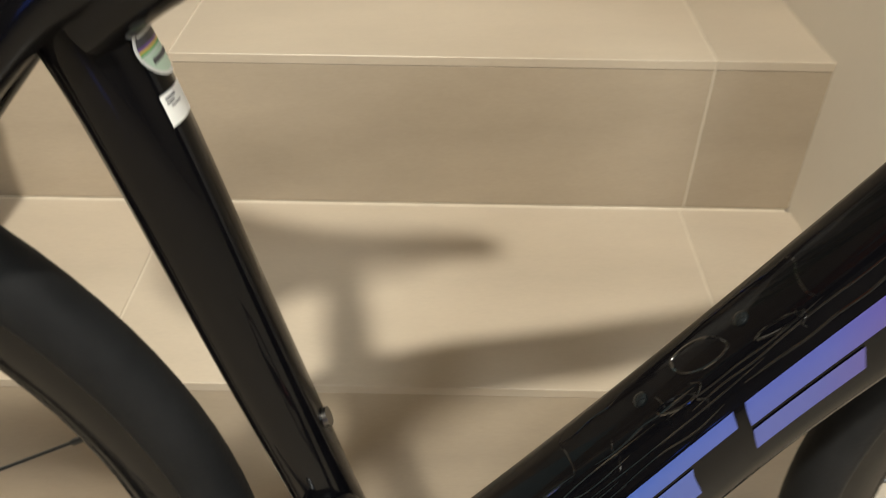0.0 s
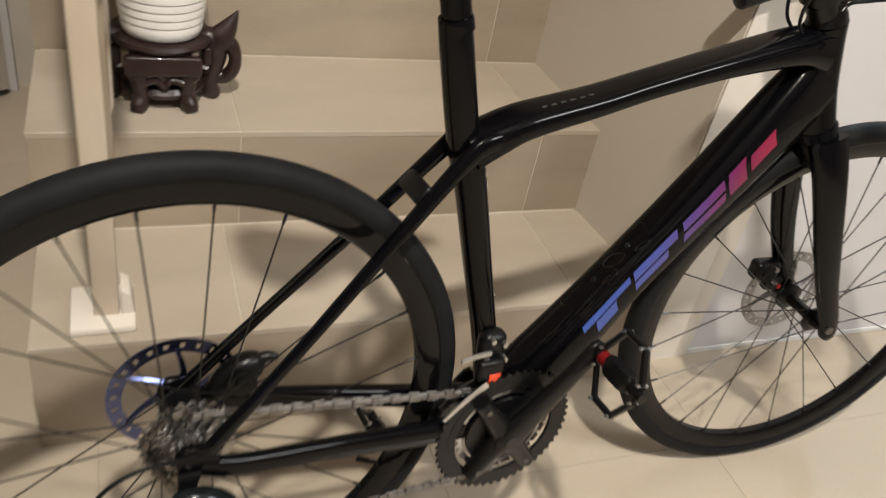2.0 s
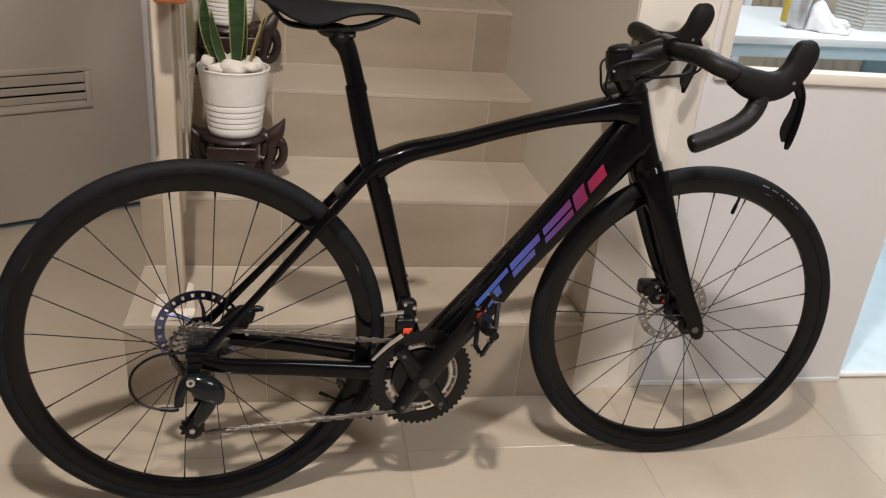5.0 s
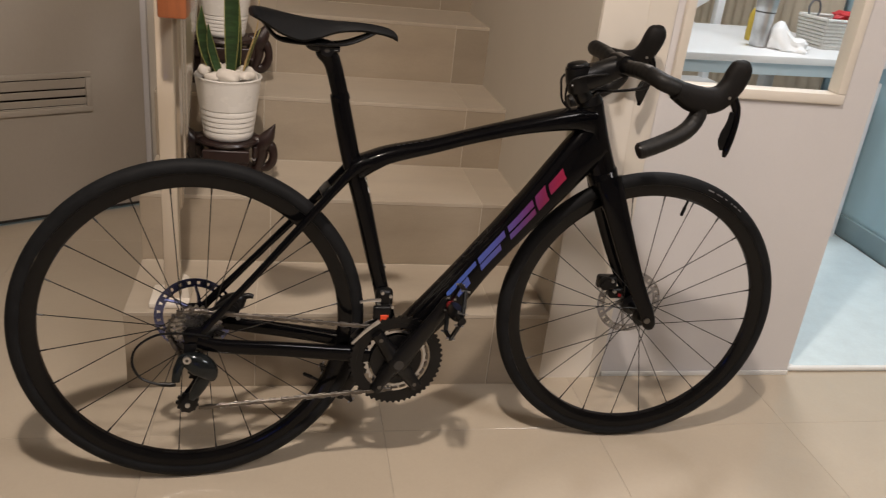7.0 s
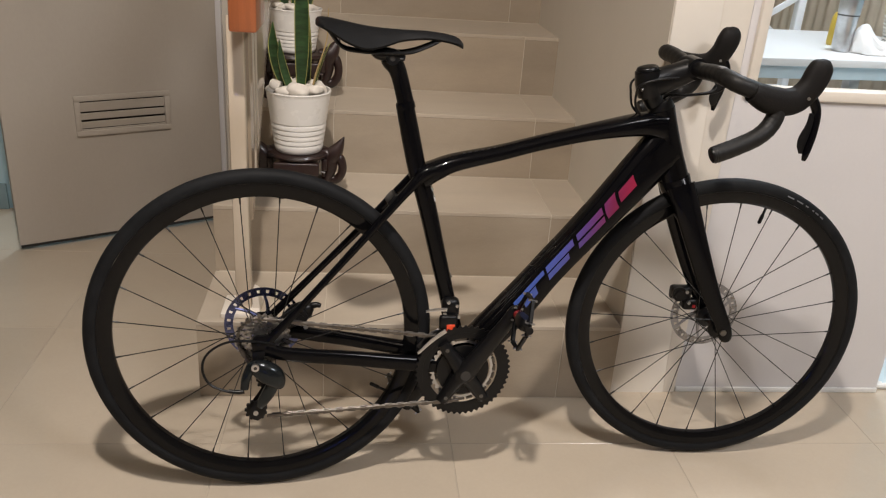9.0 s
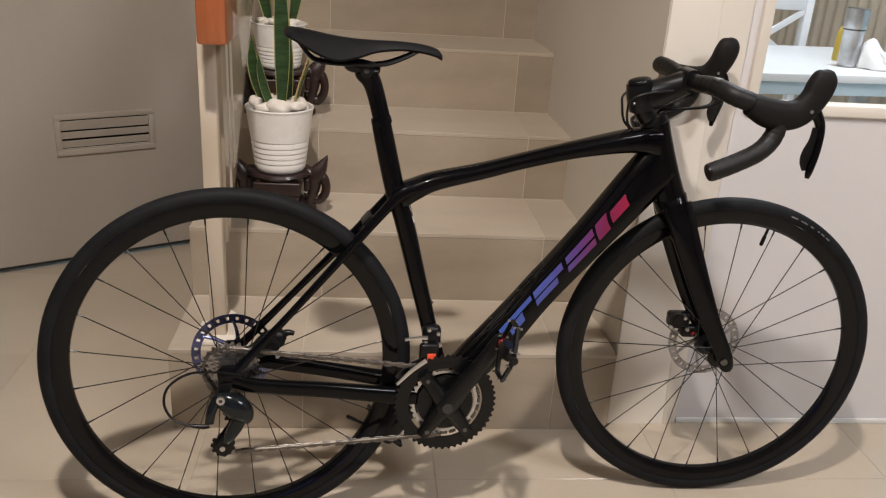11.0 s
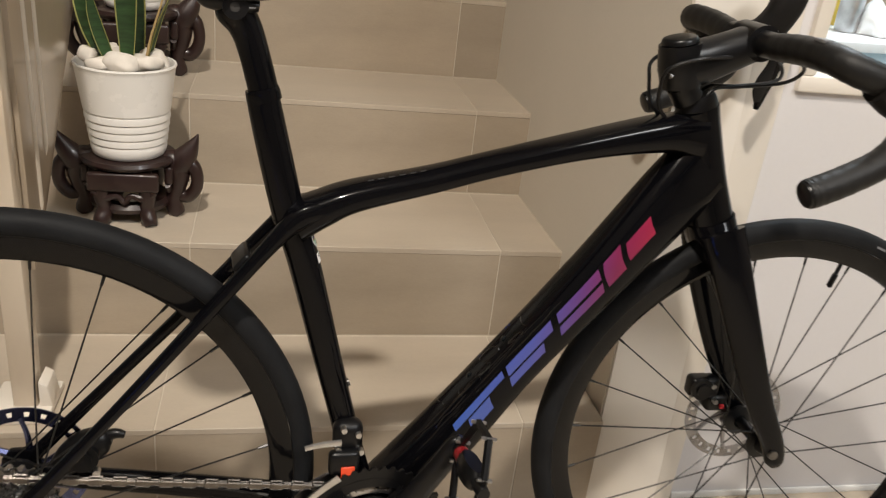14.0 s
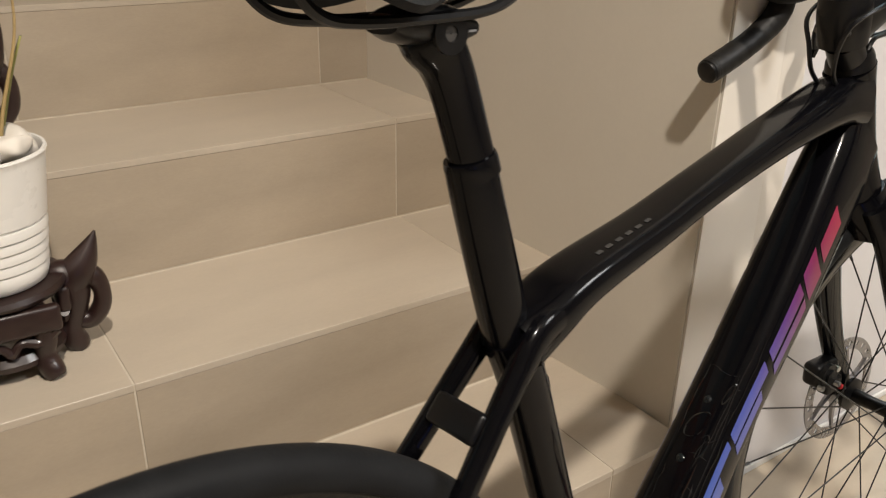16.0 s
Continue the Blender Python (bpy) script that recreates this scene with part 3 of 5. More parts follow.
part("stalk", tube([(0.030, -0.010, -0.004, 0.0026), (0.046, -0.018, 0.07, 0.0022), (0.074, -0.020, 0.16, 0.0016), (0.078, -0.018, 0.24, 0.0010)], 6), DRY, lower, "thin dry yellow stalk")
Z2 = TREAD_Z[2] + 0.1395
snake_plant_pot(pose(0.014, 1.007, Z2) @ Matrix.Diagonal((0.86, 0.86, 0.68, 1)), "white ceramic pot with pebbles on the upper carved stand", 8)
upper = thing("snake_plant", "dark green snake plant in the upper pot", "plant", pose(0.014, 1.007, Z2 + 0.104), "snake plants")
leaf(upper, (0.0, -0.01, 0), (0.012, -0.03, 0.40), 0.024, (0.004, 0, 0), 10)
leaf(upper, (-0.022, 0.0, 0), (-0.055, -0.01, 0.34), 0.021, (-0.008, 0, 0), -20)
leaf(upper, (0.028, 0.01, 0), (0.06, 0.02, 0.30), 0.019, (0.006, 0, 0), 30)

# ---- dining room things ----
TM = pose(1.96, 1.60, 0.009, 0, 0, 6.5)
table = thing("dining_table", "white painted dining table with a pale blue apron", "table", TM)
part("tabletop", box((-0.50, -0.36, 0.715), (0.50, 0.36, 0.742), 0.004), TABLE_W, table)
for lo, hi in (((-0.46, -0.335, 0.668), (0.46, -0.315, 0.7148)), ((-0.46, 0.315, 0.668), (0.46, 0.335, 0.7148)), ((-0.46, -0.3148, 0.668), (-0.44, 0.3148, 0.7148)), ((0.44, -0.3148, 0.668), (0.46, 0.3148, 0.7148))):
    part("apron", box(lo, hi, 0.002), TABLE_B, table, "pale blue apron rail")
for sx in (-1, 1):
    for sy in (-1, 1):
        part("leg", box((sx * 0.455 - 0.026, sy * 0.31 - 0.026, 0.0), (sx * 0.455 + 0.026, sy * 0.31 + 0.026, 0.654), 0.004), TABLE_W, table)
cup = thing("steel_tumbler", "brushed steel tumbler standing on the table", "tumbler", pose(1.972, 1.432, 0.752))
part("body", lathe([(0.010, 0.0), (0.030, 0.0), (0.032, 0.004), (0.034, 0.06), (0.036, 0.128), (0.038, 0.132), (0.040, 0.165), (0.040, 0.20), (0.037, 0.20), (0.033, 0.010), (0.005, 0.010)], 40), STEEL, cup)
part("band", lathe([(0.0362, 0.126), (0.0385, 0.128), (0.0385, 0.131), (0.0362, 0.133)], 40, closed=True), DARKSTEEL, cup, "dark seam ring")
bag = bmesh.new()
bmesh.ops.create_icosphere(bag, subdivisions=4, radius=1.0)
for v in bag.verts:
    q = noise.noise(v.co * 1.7) * 0.35 + noise.noise(v.co * 4.5) * 0.16
    lift = 0.034 * math.exp(-((v.co.x + 0.62) ** 2) * 5) * max(0, v.co.z) ** 0.5
    v.co = Vector((v.co.x * 0.085 * (1 + q), v.co.y * 0.050 * (1 + q), max(-0.006, v.co.z * 0.040 * (1 + q)) + 0.0065 + lift * 2.2))
bag_ob = tagged(new("plastic_bag", finish(bag, BAG, 50)), "crumpled white plastic bag on the table", "bag")
bag_ob.matrix_basis = pose(2.078, 1.388, 0.7515, 0, 0, -28)
fruit = tagged(new("yellow_bottle", finish(lathe([(0.004, 0), (0.026, 0), (0.028, 0.01), (0.027, 0.10), (0.018, 0.12), (0.010, 0.125), (0.010, 0.14), (0.003, 0.14)], 24), YELLOW)), "small yellow bottle standing behind the tumbler", "bottle")
fruit.matrix_basis = pose(2.026, 1.577, 0.752)
basket = thing("wicker_basket", "white woven basket with a loop handle on the table", "basket", pose(2.375, 1.57, 0.752, 0, 0, 6.5))
bm = bmesh.new()
for k in range(9):
    z = 0.004 + k * 0.0135
    f = 1 + 0.10 * k / 8
    add_tube(bm, [(0.105 * f * cx, 0.075 * f * cy, z, 0.0066) for cx, cy in ((-1, -1), (0, -1.03), (1, -1), (1.03, 0), (1, 1), (0, 1.03), (-1, 1), (-1.03, 0), (-1, -1))], 6, 3)
part("weave", bm, WICKER, basket)
part("bottom", box((-0.10, -0.07, 0.0), (0.10, 0.07, 0.006), 0.002), WICKER, basket)
part("handle", tube([(-0.098, 0.050, 0.112, 0.0045), (-0.106, 0.050, 0.145, 0.0045), (-0.090, 0.050, 0.170, 0.0045), (-0.062, 0.050, 0.166, 0.0045), (-0.050, 0.050, 0.135, 0.0045), (-0.056, 0.050, 0.112, 0.0045)], 8), GREYMARK, basket, "grey loop handle")
cloth = bmesh.new()
bmesh.ops.create_icosphere(cloth, subdivisions=3, radius=1.0)
for v in cloth.verts:
    q = noise.noise(v.co * 2.1 + Vector((5, 0, 0))) * 0.7 + noise.noise(v.co * 6.0) * 0.25
    v.co = Vector((v.co.x * 0.062 * (1 + q), v.co.y * 0.045 * (1 + q), v.co.z * 0.026 * (1 + q)))
cl = tagged(new("red_packet", finish(cloth, RED, 45)), "crumpled red packet lying in the basket", "packet")
cl.matrix_basis = pose(2.425, 1.575, 0.865)

chair = thing("cross_back_chair", "white wooden chair with a crossed back behind the table", "chair", pose(2.00, 1.98, 0.009, 0, 0, 4))
part("seat", box((-0.21, -0.20, 0.44), (0.21, 0.20, 0.465), 0.006), TABLE_W, chair)
for sx in (-1, 1):
    part("front_leg", box((sx * 0.19 - 0.018, -0.19, 0.0), (sx * 0.19 + 0.018, -0.155, 0.439), 0.003), TABLE_W, chair)
    part("back_post", box((sx * 0.19 - 0.018, 0.16, 0.0), (sx * 0.19 + 0.018, 0.20, 0.98), 0.004), TABLE_W, chair)
part("top_rail", box((-0.171, 0.165, 0.87), (0.171, 0.192, 0.97), 0.004), TABLE_W, chair)
part("lower_rail", box((-0.171, 0.167, 0.60), (0.171, 0.190, 0.64), 0.003), TABLE_W, chair)
for s, dy in ((-1, 0.0), (1, 0.012)):
    part("cross_bar", box((-0.215, -0.005, -0.014), (0.215, 0.005, 0.014), 0.002, 1, pose(0, 0.172 + dy, 0.755, 0, s * 33, 0)), TABLE_W, chair)

rnd = random.Random(4)
bm = bmesh.new()
top = [(2.495 + 0.009 * math.sin(k * 1.35), 1.72 + 1.5 * k / 80) for k in range(81)]
add_rings(bm, [[(x, y, z) for x, y in top] + [(x + 0.006, y, z) for x, y in top[::-1]] for z in (0.02, 2.2)])
tagged(new("curtain", finish(bm, CURTAIN, 60)), "tan pleated curtain along the dining room wall", "curtain")

# unseen blue panel added for the blue glints, on an added stand in the far hall
unit = thing("panel_stand", "low dark unseen stand added under a blue light panel", "cabinet", pose(-0.55, -5.1, 0))
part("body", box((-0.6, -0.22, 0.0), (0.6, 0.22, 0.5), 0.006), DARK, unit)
led = thing("blue_light_panel", "glowing unseen blue light panel added for blue glints", "light panel", pose(-0.55, -4.96, 0.503))
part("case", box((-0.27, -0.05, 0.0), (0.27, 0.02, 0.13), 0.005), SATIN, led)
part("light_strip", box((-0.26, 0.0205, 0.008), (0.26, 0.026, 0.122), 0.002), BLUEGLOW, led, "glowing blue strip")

# ---- the bicycle ----
BIKE = pose(0.0225, -0.0632, 0.0088, 0, 0, 5.64) @ pose(0, 0, 0, -5.69, 0, 0)
WHEELS = Matrix.Translation((0.004, 0.004, -0.0064))
bike = thing("bicycle", "gloss black road bicycle with drop bars leaning beside the stairs", "bicycle", BIKE)
REAR, FRONT = (0.002, 0.343), (0.993, 0.336)
FRONT_SIZE = Matrix.Translation((0.993, 0, 0.336)) @ Matrix.Scale(0.336 / 0.343, 4) @ Matrix.Translation((-0.993, 0, -0.336))
HEAD_TOP, HEAD_LOW = Vector((0.808, 0, 0.806)), Vector((0.858, 0, 0.652))
STEER_AXIS = (HEAD_TOP - HEAD_LOW).normalized()
STEER = Matrix.Translation(HEAD_LOW) @ Matrix.Rotation(radians(-6.7), 4, STEER_AXIS) @ Matrix.Translation(-HEAD_LOW)
BARS = Matrix.Translation((0.778, -0.006, 0.855)) @ Matrix.Rotation(radians(3.0), 4, "X") @ Matrix.Translation((-0.79, 0, -0.86)) @ Matrix.Translation(HEAD_LOW) @ Matrix.Rotation(radians(-4.5), 4, STEER_AXIS) @ Matrix.Translation(-HEAD_LOW)
BB = (0.413, 0.262)

# frame tubes: (u, w, v, half height, half width)
DT = [(0.425, 0, 0.275, 0.034, 0.040), (0.517, 0, 0.371, 0.0355, 0.037), (0.600, 0, 0.471, 0.0322, 0.033), (0.696, 0, 0.580, 0.0355, 0.033), (0.788, 0, 0.688, 0.0435, 0.030), (0.828, 0, 0.734, 0.046, 0.024)]
TT = [(0.316, 0, 0.664, 0.024, 0.026), (0.345, 0, 0.678, 0.0195, 0.0285), (0.385, 0, 0.6940, 0.0165, 0.0280), (0.475, 0, 0.7138, 0.0142, 0.0255), (0.553, 0, 0.7335, 0.0138, 0.0245), (0.660, 0, 0.7570, 0.016, 0.026), (0.765, 0, 0.774, 0.023, 0.028), (0.815, 0, 0.772, 0.030, 0.027)]
part("down_tube", loft(DT, 8, 32, 3.0), CARBON, bike)
part("top_tube", loft(TT, 8, 32, 3.0), CARBON, bike)
part("seat_tube", loft([(0.309, 0, 0.672, 0.018, 0.0185), (0.327, 0, 0.622, 0.0185, 0.0185), (0.358, 0, 0.500, 0.0170, 0.0185), (0.387, 0, 0.388, 0.0160, 0.0185), (0.413, 0, 0.280, 0.020, 0.022)], 6, 22, 2.3), CARBON, bike)
part("seat_mast", loft([(0.2800, 0, 0.807, 0.0175, 0.0165), (0.288, 0, 0.770, 0.0182, 0.0168), (0.302, 0, 0.708, 0.0185, 0.017), (0.312, 0, 0.664, 0.018, 0.017)], 6, 22, 2.3), CARBON, bike)
part("head_tube", loft([(0.8075, 0, 0.806, 0.029, 0.024), (0.818, 0, 0.778, 0.027, 0.022), (0.838, 0, 0.714, 0.029, 0.021), (0.858, 0, 0.658, 0.031, 0.026)], 6, 24, 2.3), CARBON, bike)
part("bottom_bracket_shell", add_disc(bmesh.new(), BB, 0.0005, 0.030, -0.036, 0.036, 40), CARBON, bike)
for s in (-1, 1):
    part("seat_stay", loft([(0.384, s * 0.019, 0.693, 0.003, 0.003), (0.356, s * 0.0195, 0.683, 0.010, 0.0075), (0.322, s * 0.0215, 0.674, 0.013, 0.0095), (0.290, s * 0.025, 0.645, 0.0092, 0.0098), (0.207, s * 0.036, 0.553, 0.0078, 0.0082), (0.110, s * 0.050, 0.448, 0.007, 0.0065), (0.018, s * 0.060, 0.350, 0.009, 0.006)], 6, 14), CARBON, bike)
    part("chain_stay", loft([(0.010, s * 0.060, 0.332, 0.013, 0.007), (0.060, s * 0.058, 0.318, 0.014, 0.009), (0.180, s * 0.048, 0.300, 0.015, 0.010), (0.320, s * 0.036, 0.276, 0.017, 0.012), (0.400, s * 0.028, 0.264, 0.020, 0.010)], 6, 16, 2.8), CARBON, bike)
    part("dropout", prism([(-0.016, 0.350), (-0.006, 0.362), (0.020, 0.362), (0.034, 0.335), (0.020, 0.318), (-0.012, 0.324)], "y", s * 0.060 - 0.005, s * 0.060 + 0.005, 0.002), CARBON, bike)
part("stay_bridge", box((-0.0125, -0.026, -0.0048), (0.0125, 0.026, 0.0048), 0.0044, 3, Matrix.Translation((0.259, 0, 0.622)) @ Matrix.Rotation(radians(-48), 4, "Y")), SATIN, bike)
part("seat_collar", loft([(0.2800, 0, 0.8105, 0.0176, 0.0168), (0.2812, 0, 0.806, 0.0185, 0.0174), (0.2838, 0, 0.797, 0.0184, 0.0172)], 3, 22, 2.3), CARBON, bike)
part("seat_wedge_cover", loft([(0.322, 0, 0.6835, 0.007, 0.012), (0.350, 0, 0.6875, 0.0055, 0.013), (0.368, 0, 0.6965, 0.003, 0.010)], 4, 14), SATIN, bike, "satin black wedge cover")
post = part("seatpost", loft([(0.284, 0, 0.800, 0.0160, 0.0152), (0.271, 0, 0.850, 0.0160, 0.0152), (0.262, 0, 0.874, 0.0172, 0.0165), (0.251, 0, 0.889, 0.0190, 0.0190), (0.247, 0, 0.897, 0.014, 0.0185)], 6, 24, 2.1), CARBON, bike)
clamp = part("saddle_clamp", loft([(0.276, 0, 0.893, 0.006, 0.018), (0.262, 0, 0.895, 0.012, 0.0195), (0.244, 0, 0.898, 0.0130, 0.0195), (0.226, 0, 0.899, 0.011, 0.019), (0.216, 0, 0.900, 0.006, 0.017)], 5, 18, 2.6), SATIN, post)
for s in (-1, 1):
    part("clamp_plate", add_disc(bmesh.new(), (0.252, 0.892), 0.0048, 0.0125, s * 0.0180, s * 0.0206, 32), SATIN, post)
    part("scale_mark", box((0.2655, s * 0.0190 - 0.0012, 0.8915), (0.2720, s * 0.0190 + 0.0012, 0.8928)), GREYMARK, post)
# Dark disc fills the clamp hole, its colour standing for the shade inside.
part("clamp_hole_shade", add_disc(bmesh.new(), (0.252, 0.892), 0.0005, 0.0050, -0.0196, 0.0196, 18), DARK, post)


# saddle
def saddle():
    rows = smooth_path([(0.112, 0.020, 0.958, 0.008), (0.118, 0.046, 0.962, 0.014), (0.135, 0.066, 0.962, 0.022), (0.165, 0.072, 0.957, 0.034), (0.200, 0.062, 0.951, 0.039), (0.235, 0.043, 0.947, 0.030), (0.270, 0.027, 0.945, 0.018), (0.315, 0.0215, 0.944, 0.013), (0.355, 0.0195, 0.940, 0.013), (0.378, 0.016, 0.933, 0.012), (0.388, 0.007, 0.923, 0.007)], 4)
    rings = []
    for u, hw, top, drop in rows:
        cross = [(t * hw, top - drop * abs(t) ** 2.3 - 0.003 * math.exp(-(t * 6) ** 2)) for t in np.linspace(-1, 1, 17)]
        inner = [(t * (hw - 0.004), top - 0.010 - (drop - 0.006) * abs(t) ** 2.3) for t in np.linspace(1, -1, 17)]
        rings.append([(u, w, v) for w, v in cross + inner])
    return add_rings(bmesh.new(), rings)


sad = part("saddle", saddle(), SADDLE, bike, "smooth matt black saddle", smooth=70)
for s in (-1, 1):
    part("saddle_rail", tube([(0.131, s * 0.030, 0.946, 0.0036), (0.142, s * 0.028, 0.930, 0.0036), (0.160, s * 0.025, 0.910, 0.0036), (0.188, s * 0.022, 0.9035, 0.0036), (0.240, s * 0.022, 0.902, 0.0036), (0.284, s * 0.022, 0.904, 0.0036), (0.322, s * 0.015, 0.917, 0.0036), (0.354, s * 0.008, 0.933, 0.0036)], 8), SATIN, sad)


# wheels
def wheel(axle, at, label, phase, lace, rotor_w, rotor_finish):
    def turned(profile, sides=120):
        return add_rings(bmesh.new(), [[(axle[0] + r * math.cos(k * math.tau / sides), w, axle[1] + r * math.sin(k * math.tau / sides)) for k in range(sides)] for r, w in profile], closed=True)
    rim = part("wheel", turned([(0.2885, -0.006), (0.2875, 0), (0.2885, 0.006), (0.296, 0.0105), (0.309, 0.0122), (0.3165, 0.0125), (0.3165, -0.0125), (0.309, -0.0122), (0.296, -0.0105)]), RIM, bike, label, at)
    prof = [(0.326 + 0.0168 * math.sin(a), 0.0168 * math.cos(a)) for a in np.linspace(radians(-32), radians(212), 17)]
    part("tyre", turned(prof), TYRE, rim, "black rubber road tyre")
    part("rim_line", turned([(0.3155, -0.0131), (0.3165, -0.0134), (0.3165, 0.0134), (0.3155, 0.0131)]), SATIN, rim)
    hub = bmesh.new()
    add_rings(hub, [[(axle[0] + r * math.cos(k * math.tau / 28), w, axle[1] + r * math.sin(k * math.tau / 28)) for k in range(28)] for r, w in ((0.008, -0.052), (0.010, -0.048), (0.012, -0.036), (0.023, -0.034), (0.023, -0.030), (0.011, -0.026), (0.0095, 0), (0.011, 0.026), (0.024, 0.030), (0.024, 0.036), (0.012, 0.040), (0.008, 0.052))])
    part("hub", hub, SATIN, rim)
    for k in range(24):
        a = phase + math.tau * k / 24
        side = -1 if k % 2 else 1
        turn = radians(62) * lace * (1 if ((k + 1) // 2) % 2 else -1)
        p = (axle[0] + 0.0225 * math.cos(a + turn), side * 0.032, axle[1] + 0.0225 * math.sin(a + turn))
        q = (axle[0] + 0.290 * math.cos(a), side * 0.0015, axle[1] + 0.290 * math.sin(a))
        bm = tube([(*p, 0.0011), (*q, 0.0011)], 5, 0)
        mid = [q[i] + (p[i] - q[i]) * 0.05 for i in range(3)]
        add_tube(bm, [(*mid, 0.0018), (*q, 0.0020)], 6, 0)
        part("spoke", bm, SPOKE, rim)
    # slotted disc
    bm = add_disc(bmesh.new(), axle, 0.0620, 0.0675, rotor_w, rotor_w + 0.0018, 72)
    add_disc(bm, axle, 0.0745, 0.0800, rotor_w, rotor_w + 0.0018, 72)
    for k in range(24):
        a = math.tau * k / 24
        m = Matrix.Translation((axle[0], rotor_w + 0.0009, axle[1])) @ Matrix.Rotation(-a, 4, "Y")
        add_box(bm, (0.067, -0.0008, -0.0064), (0.075, 0.0008, 0.0064), 0, 1, m)
    for k in range(6):
        a = math.tau * k / 6
        add_tube(bm, [(axle[0] + 0.020 * math.cos(a), rotor_w + 0.0009, axle[1] + 0.020 * math.sin(a), 0.0050), (axle[0] + 0.045 * math.cos(a + 0.35), rotor_w + 0.0009, axle[1] + 0.045 * math.sin(a + 0.35), 0.0036), (axle[0] + 0.0665 * math.cos(a + 0.5), rotor_w + 0.0009, axle[1] + 0.0665 * math.sin(a + 0.5), 0.003)], 6, 3)
    add_disc(bm, axle, 0.010, 0.024, rotor_w - 0.002, rotor_w + 0.003, 30)
    part("brake_rotor", bm, rotor_finish, rim, "slotted steel brake rotor")
    return rim


rear = wheel(REAR, WHEELS, "black deep-section rear wheel", radians(-7.4), -1, 0.056, ROTOR)
front = wheel(FRONT, WHEELS @ STEER @ FRONT_SIZE, "black deep-section front wheel", radians(11.3), 1, 0.050, FRONT_ROTOR)
for rim, axle, a in ((rear, REAR, -29), (front, FRONT, 74.5)):
    c, s = math.cos(radians(a)), math.sin(radians(a))
    part("valve", tube([(axle[0] + r * c, 0, axle[1] + r * s, q) for r, q in ((0.290, 0.003), (0.272, 0.003), (0.271, 0.0042), (0.252, 0.0042), (0.250, 0.002))], 8, 0), SATIN, rim)
for dw in (-1,):
    for k, (a0, a1) in enumerate(((52, 58), (60, 70))):
        bm = bmesh.new()
        rows = [[(FRONT[0] + r * math.cos(radians(a)), w, FRONT[1] + r * math.sin(radians(a))) for a in np.linspace(a0, a1, 8)] for r, w in ((0.3285, dw * 0.01725), (0.3315, dw * 0.0165))]
        v = [[bm.verts.new(p) for p in row] for row in rows]
        for i in range(7):
            if (i + k) % 3 != 2:
                bm.faces.new((v[0][i], v[0][i + 1], v[1][i + 1], v[1][i]))
        part("tyre_mark", bm, GREYMARK, front, "pale tyre marking", smooth=0)

cassette = bmesh.new()
for k, r in enumerate((0.056, 0.051, 0.046, 0.042, 0.039, 0.036, 0.033, 0.030, 0.028, 0.026, 0.024)):
    add_disc(cassette, REAR, 0.014, r, -0.0240 - k * 0.0030, -0.0256 - k * 0.0030, 40, max(12, int(r * 490)), 0.0042)
part("cassette", cassette, SPROCKET, rear, "steel eleven-sprocket cassette")
part("lock_ring", add_disc(bmesh.new(), REAR, 0.006, 0.016, -0.0570, -0.0585, 24, 12, 0.0015), DARKSTEEL, rear)

# fork, built straight and turned with the front wheel
crown = part("fork_crown", loft([(0.856, 0, 0.664, 0.033, 0.027), (0.864, 0, 0.642, 0.031, 0.040), (0.874, 0, 0.618, 0.026, 0.052)], 4, 22, 2.4), CARBON, bike, at=STEER)
for s in (-1, 1):
    part("fork_leg", loft([(0.862, s * 0.030, 0.655, 0.030, 0.013), (0.880, s * 0.042, 0.605, 0.027, 0.013), (0.925, s * 0.051, 0.492, 0.0225, 0.0115), (0.962, s * 0.054, 0.410, 0.019, 0.010), (0.994, s * 0.055, 0.350, 0.0165, 0.0095), (1.004, s * 0.055, 0.322, 0.0145, 0.0095), (1.0065, s * 0.055, 0.312, 0.008, 0.007)], 6, 18, 2.5), CARBON, crown)
part("axle_bolt", add_disc(bmesh.new(), FRONT, 0.0005, 0.007, -0.067, -0.062, 20), DARKSTEEL, crown)
caliper = box((0.900, 0.031, 0.366), (0.956, 0.063, 0.406), 0.009, 3)
add_box(caliper, (0.938, 0.034, 0.338), (0.978, 0.060, 0.370), 0.008, 3)
add_disc(caliper, (0.918, 0.389), 0.0005, 0.0200, 0.024, 0.0315, 32)
add_disc(caliper, (0.918, 0.389), 0.0005, 0.0115, 0.020, 0.0245, 24)
bmesh.ops.transform(caliper, matrix=Matrix.Translation((0.938, 0.046, 0.372)) @ Matrix.Scale(0.84, 4) @ Matrix.Translation((-0.938, -0.046, -0.372)), verts=caliper.verts)
fc = part("front_caliper", caliper, SATIN, crown, "black front brake caliper")
for u, v in ((0.908, 0.372), (0.946, 0.366), (0.938, 0.392)):
    part("bolt", add_disc(bmesh.new(), (u, v), 0.0005, 0.0040, 0.0265, 0.0335, 12), STEEL, fc)
part("adjuster", box((0.957, 0.030, 0.352), (0.964, 0.035, 0.359), 0.0015), RED, fc, "red adjuster")
rc = loft([(0.046, 0.050, 0.336, 0.012, 0.013), (0.062, 0.050, 0.350, 0.020, 0.016), (0.082, 0.050, 0.364, 0.022, 0.017), (0.100, 0.050, 0.372, 0.016, 0.014), (0.108, 0.050, 0.374, 0.007, 0.008)], 5, 18, 2.3)
add_disc(rc, (0.078, 0.360), 0.0005, 0.0175, 0.026, 0.036, 28)
add_disc(rc, (0.078, 0.360), 0.0005, 0.0100, 0.023, 0.027, 24)
